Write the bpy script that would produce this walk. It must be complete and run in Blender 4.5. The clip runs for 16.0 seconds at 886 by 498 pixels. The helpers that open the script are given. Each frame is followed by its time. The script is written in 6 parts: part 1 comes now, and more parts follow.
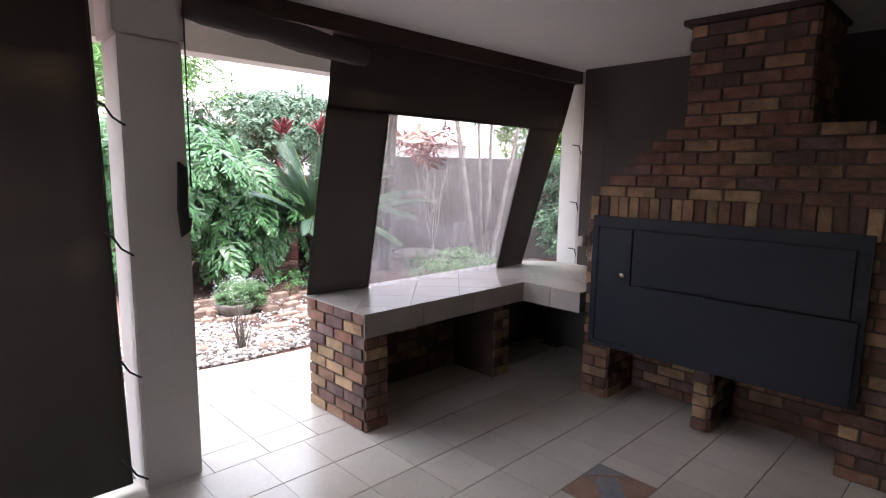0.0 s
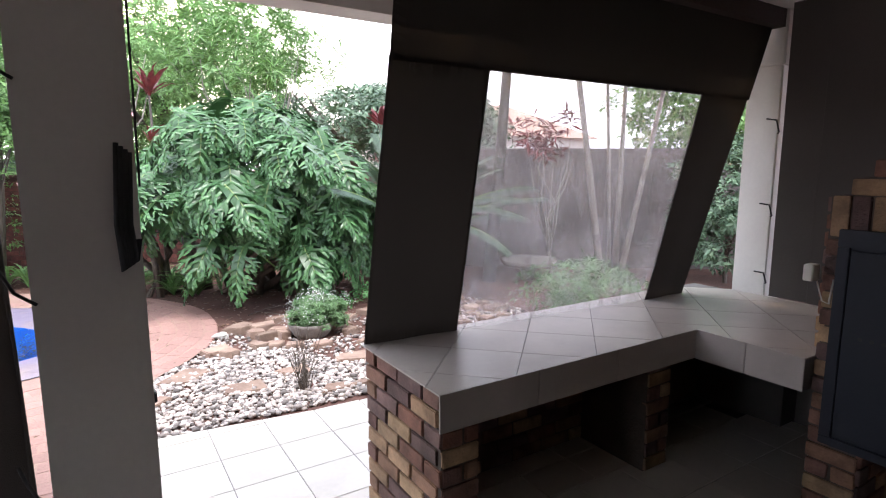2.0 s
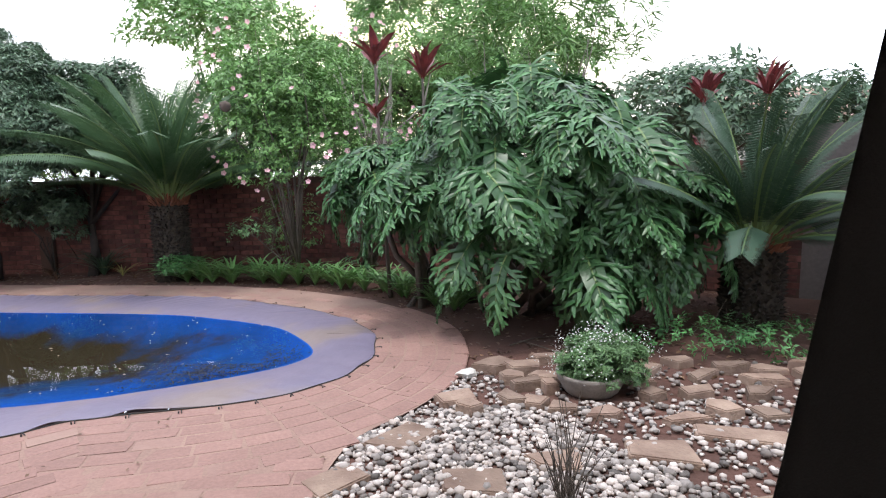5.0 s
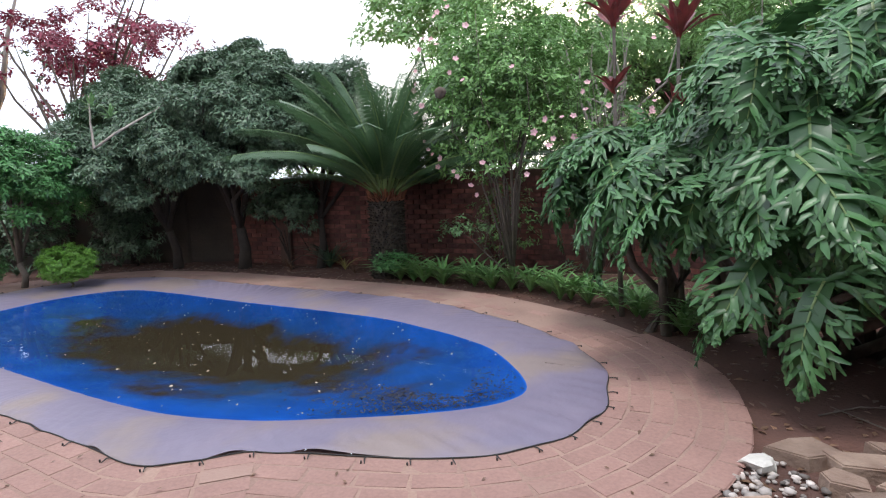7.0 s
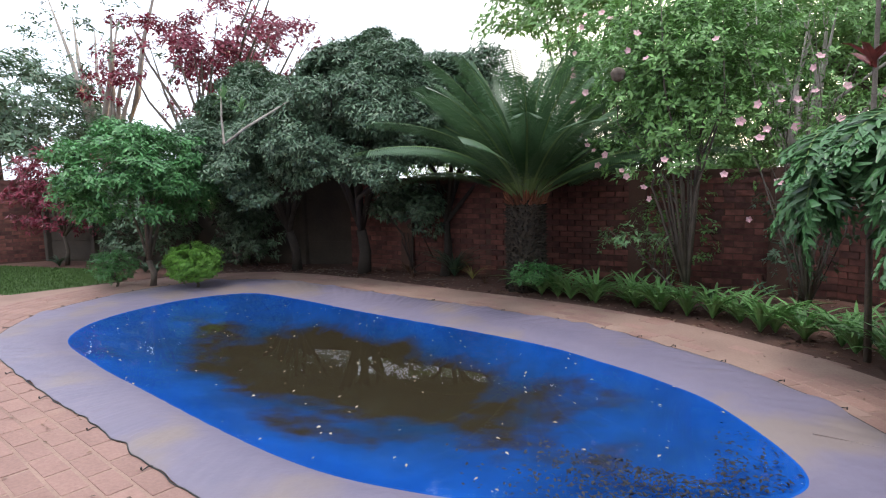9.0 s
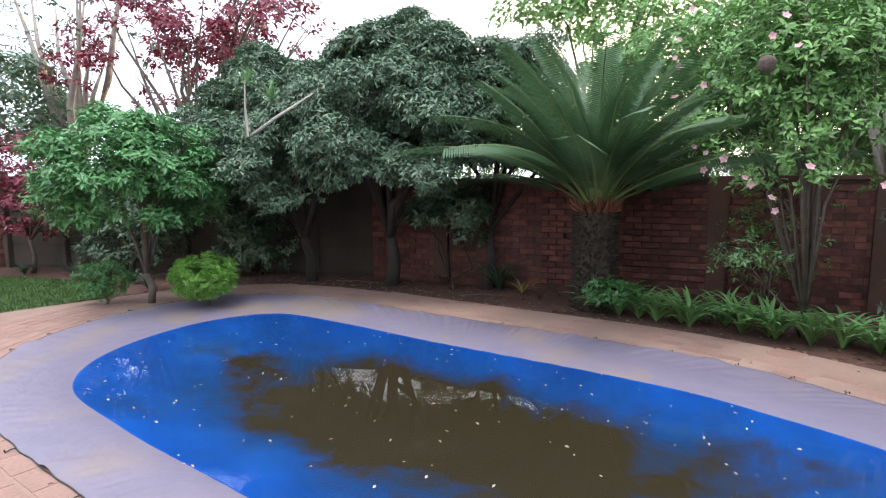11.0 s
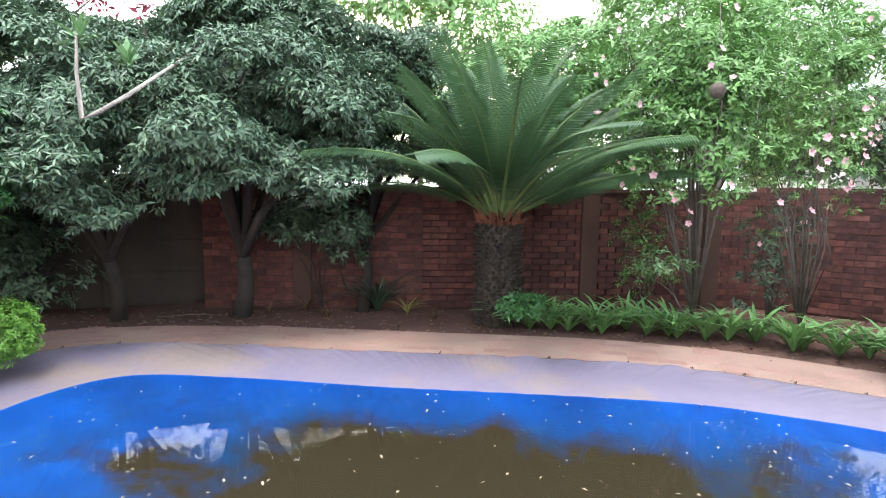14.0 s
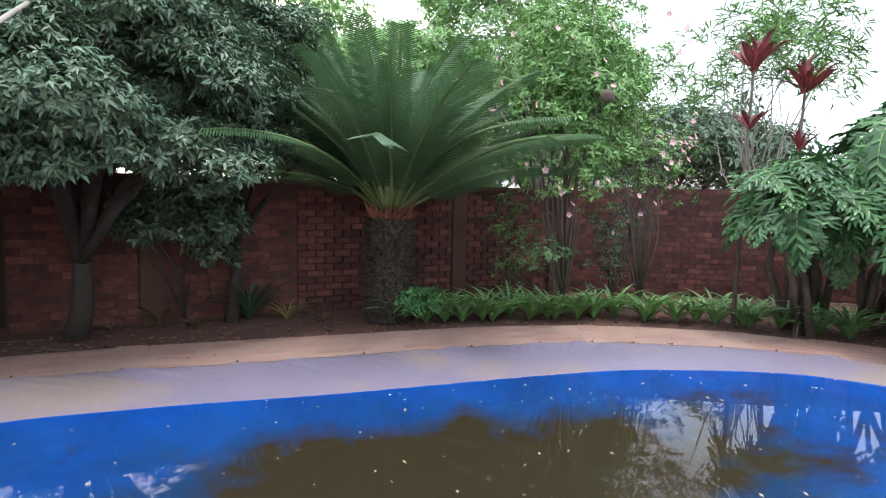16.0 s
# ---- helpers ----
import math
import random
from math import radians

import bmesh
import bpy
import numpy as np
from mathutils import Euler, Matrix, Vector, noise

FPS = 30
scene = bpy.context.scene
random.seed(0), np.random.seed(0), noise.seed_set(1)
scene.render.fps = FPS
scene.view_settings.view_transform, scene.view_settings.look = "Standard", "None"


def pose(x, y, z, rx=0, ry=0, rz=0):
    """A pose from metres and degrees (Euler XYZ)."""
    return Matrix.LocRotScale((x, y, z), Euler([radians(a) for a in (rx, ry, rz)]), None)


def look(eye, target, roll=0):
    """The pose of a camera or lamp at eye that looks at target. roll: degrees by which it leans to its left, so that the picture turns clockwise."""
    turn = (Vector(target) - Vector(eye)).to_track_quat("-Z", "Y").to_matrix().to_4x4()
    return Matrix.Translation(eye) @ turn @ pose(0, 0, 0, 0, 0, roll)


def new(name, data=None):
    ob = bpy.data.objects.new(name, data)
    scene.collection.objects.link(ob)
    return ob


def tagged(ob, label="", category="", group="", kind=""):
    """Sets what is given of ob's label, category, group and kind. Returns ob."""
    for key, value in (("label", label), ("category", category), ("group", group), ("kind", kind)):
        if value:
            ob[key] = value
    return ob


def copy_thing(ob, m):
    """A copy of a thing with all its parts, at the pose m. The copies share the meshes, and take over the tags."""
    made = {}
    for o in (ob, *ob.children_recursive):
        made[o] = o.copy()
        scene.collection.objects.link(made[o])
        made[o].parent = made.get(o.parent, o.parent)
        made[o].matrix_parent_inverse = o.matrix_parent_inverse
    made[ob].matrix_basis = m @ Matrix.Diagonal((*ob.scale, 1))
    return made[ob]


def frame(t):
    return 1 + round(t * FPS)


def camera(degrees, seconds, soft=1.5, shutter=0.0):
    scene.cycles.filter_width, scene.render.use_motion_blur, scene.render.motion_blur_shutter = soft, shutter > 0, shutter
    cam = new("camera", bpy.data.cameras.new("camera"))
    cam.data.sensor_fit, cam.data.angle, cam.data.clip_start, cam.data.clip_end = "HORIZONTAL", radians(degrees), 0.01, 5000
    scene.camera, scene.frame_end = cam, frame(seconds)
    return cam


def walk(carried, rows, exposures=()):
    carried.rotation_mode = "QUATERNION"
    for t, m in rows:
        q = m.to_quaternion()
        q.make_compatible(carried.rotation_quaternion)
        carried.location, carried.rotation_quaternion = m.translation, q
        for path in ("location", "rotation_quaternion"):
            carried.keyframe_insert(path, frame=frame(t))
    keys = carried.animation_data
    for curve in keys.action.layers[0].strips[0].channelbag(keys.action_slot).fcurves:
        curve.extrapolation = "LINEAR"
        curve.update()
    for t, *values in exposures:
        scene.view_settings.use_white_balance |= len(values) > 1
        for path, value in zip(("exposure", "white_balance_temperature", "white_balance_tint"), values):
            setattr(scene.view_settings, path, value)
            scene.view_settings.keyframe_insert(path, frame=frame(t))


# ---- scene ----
cam = camera(77.4, 16.0, 1.15)
PATH = [
    (0, (-0.019, 0.005, 1.833), (1.359, 1.427, 1.552), 0.8),
    (0.5, (0.239, 0.281, 1.826), (1.575, 1.741, 1.54), 0.8),
    (1, (0.49, 0.571, 1.78), (1.749, 2.098, 1.494), 0.6),
    (1.5, (0.735, 0.865, 1.793), (1.92, 2.449, 1.502), 0.4),
    (2, (0.996, 1.159, 1.785), (2.053, 2.83, 1.49), 0.0),
    (2.5, (1.205, 1.451, 1.749), (2.082, 3.223, 1.449), -0.3),
    (3, (1.359, 1.757, 1.738), (2.084, 3.598, 1.443), -0.4),
    (3.2, (1.42, 1.877, 1.721), (2.087, 3.74, 1.428), -0.4),
    (5.3, (1.685, 3.185, 1.498), (1.651, 5.17, 1.255), -1.3),
    (5.5, (1.679, 3.283, 1.495), (1.562, 5.264, 1.249), -1.4),
    (6, (1.643, 3.582, 1.5), (1.355, 5.546, 1.257), -1.5),
    (6.5, (1.559, 3.863, 1.489), (1.137, 5.803, 1.248), -1.6),
    (7, (1.43, 4.159, 1.49), (0.767, 6.03, 1.247), -1.8),
    (7.5, (1.216, 4.38, 1.498), (0.37, 6.176, 1.257), -1.8),
    (8, (0.952, 4.532, 1.467), (0.034, 6.294, 1.237), -1.6),
    (8.5, (0.68, 4.713, 1.478), (-0.273, 6.457, 1.249), -1.5),
    (9, (0.348, 4.79, 1.474), (-0.606, 6.534, 1.25), -1.1),
    (9.5, (0.001, 4.884, 1.48), (-0.941, 6.635, 1.262), -1.0),
    (9.7, (-0.15, 4.915, 1.482), (-1.081, 6.672, 1.266), -0.9),
    (11.8, (-1.92, 5.299, 1.647), (-2.521, 7.188, 1.387), -0.1),
    (12, (-2.059, 5.32, 1.646), (-2.572, 7.236, 1.391), 0.0),
    (12.5, (-2.449, 5.398, 1.648), (-2.757, 7.358, 1.4), 0.3),
    (13, (-2.835, 5.472, 1.641), (-2.996, 7.451, 1.399), 0.6),
    (13.5, (-3.19, 5.537, 1.651), (-3.188, 7.524, 1.418), 0.8),
    (14, (-3.579, 5.649, 1.645), (-3.43, 7.631, 1.42), 0.9),
    (14.5, (-3.963, 5.781, 1.608), (-3.656, 7.746, 1.395), 1.2),
    (15, (-4.317, 5.918, 1.58), (-3.786, 7.836, 1.379), 1.4),
    (15.5, (-4.678, 6.065, 1.504), (-3.927, 7.91, 1.323), 1.4),
    (16, (-4.95, 6.217, 1.447), (-4.006, 7.971, 1.267), 1.4),
]
walk(cam, [(t, look(eye, target, roll)) for t, eye, target, roll in PATH], [(0, 2.0, 6500, 17), (1.0, 1.75, 6500, 17), (2.0, 1.45, 6500, 16), (3.2, 1.05, 6500, 14), (5.3, 0.5, 6500, 13), (7.0, 0.35, 6500, 12), (9.7, 0.36, 6500, 10), (12, 1.08, 6500, 9), (14.5, 1.35, 6500, 9), (16, 0.8, 6500, 10)])

# ---- world, sun, exposure ----
world = bpy.data.worlds.new("world")
scene.world = world
world.use_nodes = True
wn, wl = world.node_tree.nodes, world.node_tree.links
sky = wn.new("ShaderNodeTexSky")
sky.sky_type, "NISHITA", False, radians(76), radians(200)
sky.dust_density, sky.air_density = 6.0, 1.0
cloud = wn.new("ShaderNodeMixRGB")
cloud.inputs[0].default_value = 0.75
cloud.inputs[2].default_value = (10.6, 11.7, 13.5, 1)
wl.new(sky.outputs[0], cloud.inputs[1])
wl.new(cloud.outputs[0], wn["Background"].inputs[0])
wn["Background"].inputs[1].default_value = 0.15
sun = new("sun", bpy.data.lights.new("sun", "SUN"))
sun.data.energy, sun.data.angle, sun.data.color = 1.5, radians(20), (1.0, 0.97, 0.92)
sun.matrix_world = look((0, 0, 20), (math.sin(radians(200)) * -5.0, 4.7, 0))


# ---- helpers ----
def wloc(o):
    v = Vector((0, 0, 0))
    while o is not None:
        v += o.location
        o = o.parent
    return v


def thing(name, at, label="", category="", group="", kind=""):
    ob = new(name)
    ob.empty_display_size = 0.1
    ob.location = at
    return tagged(ob, label, category, group, kind)


def mesh_of(name, bm, shift=None, smooth=False):
    me = bpy.data.meshes.new(name)
    if shift is not None:
        bmesh.ops.translate(bm, verts=bm.verts, vec=shift)
    bm.to_mesh(me)
    bm.free()
    if smooth:
        me.shade_smooth()
    return me


def part(name, bm, material, parent, label="", smooth=False, kind=""):
    """Link a bmesh, drawn in world places, as one part of parent."""
    me = mesh_of(name, bm, -wloc(parent) if parent else None, smooth)
    me.materials.append(material)
    ob = new(name, me)
    ob.parent = parent
    if label or kind:
        tagged(ob, label, kind=kind)
    return ob


def solo(name, bm, material, label, category="", kind="", smooth=False, group=""):
    """A thing that is one mesh; its origin goes to its base."""
    vs = [v.co for v in bm.verts]
    c = Vector(((min(v.x for v in vs) + max(v.x for v in vs)) / 2, (min(v.y for v in vs) + max(v.y for v in vs)) / 2, min(v.z for v in vs)))
    me = mesh_of(name, bm, -c, smooth)
    me.materials.append(material)
    ob = new(name, me)
    ob.location = c
    return tagged(ob, label, category, group, kind)


def raw(name, verts, faces, material, parent=None, smooth=False):
    """A mesh from arrays in the parent's own space."""
    me = bpy.data.meshes.new(name)
    me.from_pydata([tuple(v) for v in verts], [], [tuple(f) for f in faces])
    me.materials.append(material)
    if smooth:
        me.shade_smooth()
    ob = new(name, me)
    ob.parent = parent
    return ob


def box(bm, x0, x1, y0, y1, z0, z1, bevel=0.0):
    r = bmesh.ops.create_cube(bm, size=1)
    for v in r["verts"]:
        v.co = Vector(((x0 + x1) / 2 + v.co.x * (x1 - x0), (y0 + y1) / 2 + v.co.y * (y1 - y0), (z0 + z1) / 2 + v.co.z * (z1 - z0)))
    if bevel:
        es = list({e for v in r["verts"] for e in v.link_edges})
        bmesh.ops.bevel(bm, geom=es, offset=bevel, segments=2, affect="EDGES")
    return bm


def tube(bm, pts, radii, sides=8, closed=True):
    """A tapered tube along points."""
    rings = []
    n = len(pts)
    up = Vector((0.13, 0.21, 1)).normalized()
    for i, p in enumerate(pts):
        p = Vector(p)
        d = (Vector(pts[min(i + 1, n - 1)]) - Vector(pts[max(i - 1, 0)])).normalized()
        a = d.cross(up if abs(d.dot(up)) < 0.97 else Vector((1, 0, 0))).normalized()
        b = d.cross(a)
        r = radii[i] if hasattr(radii, "__len__") else radii
        rings.append([bm.verts.new(p + (a * math.cos(k * math.tau / sides) + b * math.sin(k * math.tau / sides)) * r) for k in range(sides)])
    for A, B in zip(rings, rings[1:]):
        for k in range(sides):
            bm.faces.new((A[k], A[(k + 1) % sides], B[(k + 1) % sides], B[k]))
    if closed:
        bm.faces.new(rings[0][::-1])
        bm.faces.new(rings[-1])
    return bm


def lathe(bm, cx, cy, profile, sides=32):
    rings = [[bm.verts.new((cx + r * math.cos(k * math.tau / sides), cy + r * math.sin(k * math.tau / sides), z)) for k in range(sides)] for r, z in profile]
    for A, B in zip(rings, rings[1:]):
        for k in range(sides):
            bm.faces.new((A[k], A[(k + 1) % sides], B[(k + 1) % sides], B[k]))
    bm.faces.new(rings[0][::-1])
    bm.faces.new(rings[-1])
    return bm


def inside(poly, x, y):
    hit, n = False, len(poly)
    for i in range(n):
        (x1, y1), (x2, y2) = poly[i], poly[(i + 1) % n]
        if (y1 > y) != (y2 > y) and x < (x2 - x1) * (y - y1) / (y2 - y1) + x1:
            hit = not hit
    return hit


def spline(pts, per, closed=True):
    """Catmull-Rom through points."""
    out, n = [], len(pts)
    for i in range(n if closed else n - 1):
        if closed:
            p = [pts[(i + k - 1) % n] for k in range(4)]
        else:
            p = [pts[min(max(i + k - 1, 0), n - 1)] for k in range(4)]
        p = [np.array(q, float) for q in p]
        for k in range(per):
            t = k / per
            out.append(tuple(0.5 * (2 * p[1] + (p[2] - p[0]) * t + (2 * p[0] - 5 * p[1] + 4 * p[2] - p[3]) * t * t + (3 * p[1] - p[0] - 3 * p[2] + p[3]) * t ** 3)))
    if not closed:
        out.append(tuple(map(float, pts[-1])))
    return out


# ---- materials ----
def material(name, a, b, scale=4.0, rough=0.7, bump=0.2, fine=60.0, metal=0.0, vary=0.0, coord="Object", spot=None, translucent=0.0, spec=0.5, island=False, detail=0.5):
    """Base colours a to b by coarse noise, modulated by fine noise; vary: brightness by piece; spot: (colour, scale, threshold)."""
    m = bpy.data.materials.new(name)
    m.use_nodes = True
    n, l = m.node_tree.nodes, m.node_tree.links
    p = n["Principled BSDF"]
    tc = n.new("ShaderNodeTexCoord")
    n1, n2 = n.new("ShaderNodeTexNoise"), n.new("ShaderNodeTexNoise")
    n1.inputs["Scale"].default_value, n1.inputs["Detail"].default_value = scale, 5
    n2.inputs["Scale"].default_value, n2.inputs["Detail"].default_value = fine, 4
    src = tc.outputs[coord]
    if vary:
        info = n.new("ShaderNodeNewGeometry" if island else "ShaderNodeObjectInfo")
        rnd = info.outputs["Random Per Island" if island else "Random"]
        off = n.new("ShaderNodeVectorMath")
        off.operation = "MULTIPLY_ADD"
        l.new(rnd, off.inputs[0])
        off.inputs[1].default_value = (37, 53, 71)
        l.new(src, off.inputs[2])
        src = off.outputs[0]
    l.new(src, n1.inputs[0])
    l.new(src, n2.inputs[0])
    ramp = n.new("ShaderNodeMapRange")
    ramp.inputs[1].default_value, ramp.inputs[2].default_value = 0.3, 0.7
    l.new(n1.outputs[0], ramp.inputs[0])
    mix = n.new("ShaderNodeMixRGB")
    l.new(ramp.outputs[0], mix.inputs[0])
    mix.inputs[1].default_value, mix.inputs[2].default_value = (*a, 1), (*b, 1)
    out = mix.outputs[0]
    f = n.new("ShaderNodeMapRange")
    f.inputs[3].default_value, f.inputs[4].default_value = 1 - detail * 0.5, 1 + detail * 0.5
    l.new(n2.outputs[0], f.inputs[0])
    mul = n.new("ShaderNodeVectorMath")
    mul.operation = "SCALE"
    l.new(out, mul.inputs[0])
    l.new(f.outputs[0], mul.inputs["Scale"])
    out = mul.outputs[0]
    if vary:
        g = n.new("ShaderNodeMapRange")
        g.inputs[3].default_value, g.inputs[4].default_value = 1 - vary, 1 + vary
        l.new(rnd, g.inputs[0])
        m2 = n.new("ShaderNodeVectorMath")
        m2.operation = "SCALE"
        l.new(out, m2.inputs[0])
        l.new(g.outputs[0], m2.inputs["Scale"])
        out = m2.outputs[0]
    if spot:
        col, sc, th = spot
        n3, st, mx = n.new("ShaderNodeTexNoise"), n.new("ShaderNodeMapRange"), n.new("ShaderNodeMixRGB")
        n3.inputs["Scale"].default_value, n3.inputs["Detail"].default_value = sc, 6
        st.inputs[1].default_value, st.inputs[2].default_value = th, th + 0.12
        l.new(src, n3.inputs[0])
        l.new(n3.outputs[0], st.inputs[0])
        l.new(st.outputs[0], mx.inputs[0])
        l.new(out, mx.inputs[1])
        mx.inputs[2].default_value = (*col, 1)
        out = mx.outputs[0]
    l.new(out, p.inputs["Base Color"])
    p.inputs["Roughness"].default_value, p.inputs["Metallic"].default_value = rough, metal
    p.inputs["Specular IOR Level"].default_value = spec
    if bump:
        bp = n.new("ShaderNodeBump")
        bp.inputs["Strength"].default_value, bp.inputs["Distance"].default_value = bump, 0.01
        l.new(n2.outputs[0], bp.inputs["Height"])
        l.new(bp.outputs[0], p.inputs["Normal"])
    if translucent:
        t, ms = n.new("ShaderNodeBsdfTranslucent"), n.new("ShaderNodeMixShader")
        l.new(out, t.inputs[0])
        ms.inputs[0].default_value = translucent
        l.new(p.outputs[0], ms.inputs[1])
        l.new(t.outputs[0], ms.inputs[2])
        l.new(ms.outputs[0], n["Material Output"].inputs[0])
    return m


def brick_material(name, colours, island=False, rough=0.85):
    """Fired brick: body colour by piece out of a ramp, darker burnt blotches, fine pitting."""
    m = material(name, (0.3, 0.15, 0.09), (0.2, 0.1, 0.07), 9, rough, 0.5, 90, vary=0.25, island=island)
    n, l = m.node_tree.nodes, m.node_tree.links
    rnd = next(x for x in n if x.type in ("NEW_GEOMETRY", "OBJECT_INFO"))
    rnd = rnd.outputs["Random Per Island" if island else "Random"]
    cr = n.new("ShaderNodeValToRGB")
    cr.color_ramp.interpolation = "CONSTANT"
    els = cr.color_ramp.elements
    while len(els) < len(colours):
        els.new(0.5)
    for i, c in enumerate(colours):
        els[i].position, els[i].color = i / len(colours), (*c, 1)
    w = n.new("ShaderNodeMath")
    w.operation = "MULTIPLY"
    w.inputs[1].default_value = 7.13
    fr = n.new("ShaderNodeMath")
    fr.operation = "FRACT"
    l.new(rnd, w.inputs[0])
    l.new(w.outputs[0], fr.inputs[0])
    l.new(fr.outputs[0], cr.inputs[0])
    mix = next(x for x in n if x.type == "MIX_RGB")
    l.new(cr.outputs[0], mix.inputs[1])
    dk = n.new("ShaderNodeVectorMath")
    dk.operation = "SCALE"
    dk.inputs["Scale"].default_value = 0.42
    l.new(cr.outputs[0], dk.inputs[0])
    l.new(dk.outputs[0], mix.inputs[2])
    return m


M_BRICK = brick_material("face_brick", [(0.36, 0.2, 0.125), (0.5, 0.33, 0.19), (0.22, 0.115, 0.09), (0.3, 0.14, 0.095), (0.17, 0.1, 0.09), (0.46, 0.29, 0.17), (0.25, 0.13, 0.09), (0.2, 0.12, 0.105)])
M_MORTAR = material("dark_mortar", (0.1, 0.075, 0.06), (0.07, 0.055, 0.045), 6, 0.95, 0.4)
M_GBRICK = brick_material("garden_brick", [(0.185, 0.064, 0.052), (0.14, 0.052, 0.044), (0.21, 0.08, 0.064), (0.12, 0.046, 0.04)])
M_GBRICK_I = brick_material("garden_brick_joined", [(0.185, 0.064, 0.052), (0.14, 0.052, 0.044), (0.21, 0.08, 0.064), (0.12, 0.046, 0.04)], True)
M_GMORTAR = material("red_stained_mortar", (0.105, 0.055, 0.042), (0.07, 0.04, 0.03), 1.5, 0.95, 0.4)
M_CONC = material("weathered_concrete_panel", (0.085, 0.07, 0.058), (0.045, 0.038, 0.032), 1.6, 0.9, 0.3, 30)
M_GREYWALL = material("grey_plaster_wall", (0.17, 0.145, 0.135), (0.12, 0.1, 0.095), 1.5, 0.9, 0.3, 25)
M_WHITE = material("white_wall_paint", (0.72, 0.69, 0.64), (0.64, 0.6, 0.55), 1.5, 0.75, 0.08, 40, detail=0.1)
M_CEIL = material("ceiling_board_paint", (0.78, 0.77, 0.75), (0.72, 0.71, 0.69), 1.0, 0.85, 0.05, 30, detail=0.08)
M_TILE = material("beige_ceramic_tile", (0.66, 0.61, 0.55), (0.57, 0.52, 0.46), 2.2, 0.28, 0.05, 30, vary=0.06, detail=0.15, spot=((0.3, 0.27, 0.24), 3.0, 0.72))
M_GROUT = material("grey_grout", (0.22, 0.2, 0.19), (0.15, 0.14, 0.13), 8, 0.95, 0.3)
M_CTILE = material("counter_tile", (0.46, 0.41, 0.37), (0.38, 0.34, 0.31), 3, 0.3, 0.03, 30, vary=0.04, detail=0.1)
M_INLAY_A = material("rust_tile_inlay", (0.4, 0.24, 0.17), (0.3, 0.18, 0.13), 8, 0.5, 0.1, 40)
M_INLAY_B = material("slate_blue_tile_inlay", (0.2, 0.21, 0.26), (0.28, 0.26, 0.26), 8, 0.5, 0.1, 40)
M_CANVAS = material("dark_olive_canvas", (0.07, 0.06, 0.053), (0.056, 0.048, 0.043), 1.2, 0.9, 0.35, 260, translucent=0.12, detail=0.3)
M_OLIVE = material("olive_grey_wall_paint", (0.085, 0.075, 0.067), (0.068, 0.06, 0.054), 1.2, 0.9, 0.15, 60, detail=0.15)
M_SEAM = material("canvas_hem", (0.05, 0.045, 0.04), (0.04, 0.036, 0.03), 3, 0.9, 0.2, 200)
M_STEEL = material("black_painted_steel", (0.014, 0.018, 0.028), (0.02, 0.024, 0.034), 3, 0.5, 0.06, 90, metal=0.3, detail=0.3)
M_CHROME = material("worn_chrome", (0.6, 0.58, 0.52), (0.5, 0.47, 0.4), 20, 0.25, 0.02, 60, metal=1.0)
M_BLACK = material("black_rubber", (0.02, 0.02, 0.02), (0.03, 0.03, 0.03), 10, 0.6, 0.1)
M_DARKWOOD = material("dark_stained_timber", (0.06, 0.03, 0.025), (0.04, 0.02, 0.018), 3, 0.6, 0.2, 50)
M_SOIL = material("red_brown_soil", (0.14, 0.067, 0.05), (0.08, 0.042, 0.033), 1.3, 0.98, 0.9, 35, spot=((0.07, 0.04, 0.03), 5.0, 0.6))
M_GRASS = material("lawn_green", (0.07, 0.13, 0.03), (0.05, 0.1, 0.025), 3, 0.9, 0.5, 80, vary=0.3, island=True, translucent=0.3)
M_PAVE = material("terracotta_paver", (0.335, 0.195, 0.162), (0.27, 0.155, 0.13), 2.0, 0.75, 0.45, 45, vary=0.08, spot=((0.335, 0.215, 0.175), 1.1, 0.6), coord="Object")
M_PAVE_I = material("terracotta_paver_joined", (0.335, 0.195, 0.162), (0.27, 0.155, 0.13), 2.0, 0.75, 0.45, 45, vary=0.08, island=True, spot=((0.335, 0.215, 0.175), 1.1, 0.6))
M_PJOINT = material("paving_mortar", (0.38, 0.25, 0.2), (0.26, 0.165, 0.135), 1.2, 0.95, 0.4)
M_STONE = material("buff_sandstone_slab", (0.36, 0.26, 0.2), (0.2, 0.13, 0.1), 5, 0.92, 0.9, 40, vary=0.25)
M_WHITEROCK = material("chalk_white_rock", (0.68, 0.65, 0.6), (0.5, 0.47, 0.43), 9, 0.9, 0.6, 40)
M_PEBBLE = material("river_pebble", (0.5, 0.45, 0.42), (0.3, 0.25, 0.22), 2, 0.7, 0.15, 60, vary=0.75, island=True)
M_BARK = material("grey_brown_bark", (0.16, 0.13, 0.11), (0.09, 0.075, 0.06), 6, 0.95, 0.9, 50)
# Darker bark for the low-crowned trees, inner shrubs and leaning trunk.
M_DARKBARK = material("dark_bark", (0.055, 0.045, 0.038), (0.035, 0.03, 0.026), 6, 0.95, 0.9, 50)
M_PALEBARK = material("pale_bark", (0.38, 0.34, 0.3), (0.26, 0.23, 0.2), 5, 0.9, 0.5, 50)
M_CYTRUNK = material("cycad_trunk_scale", (0.065, 0.05, 0.038), (0.03, 0.025, 0.021), 12, 0.95, 0.6, 60, vary=0.4, island=True)


def leaf_material(name, a, b, vary=0.35, rough=0.36, tr=0.12, scale=3.0):
    return material(name, a, b, scale, rough, 0.0, 40, vary=vary, island=True, translucent=tr, spec=0.4, detail=0.2)


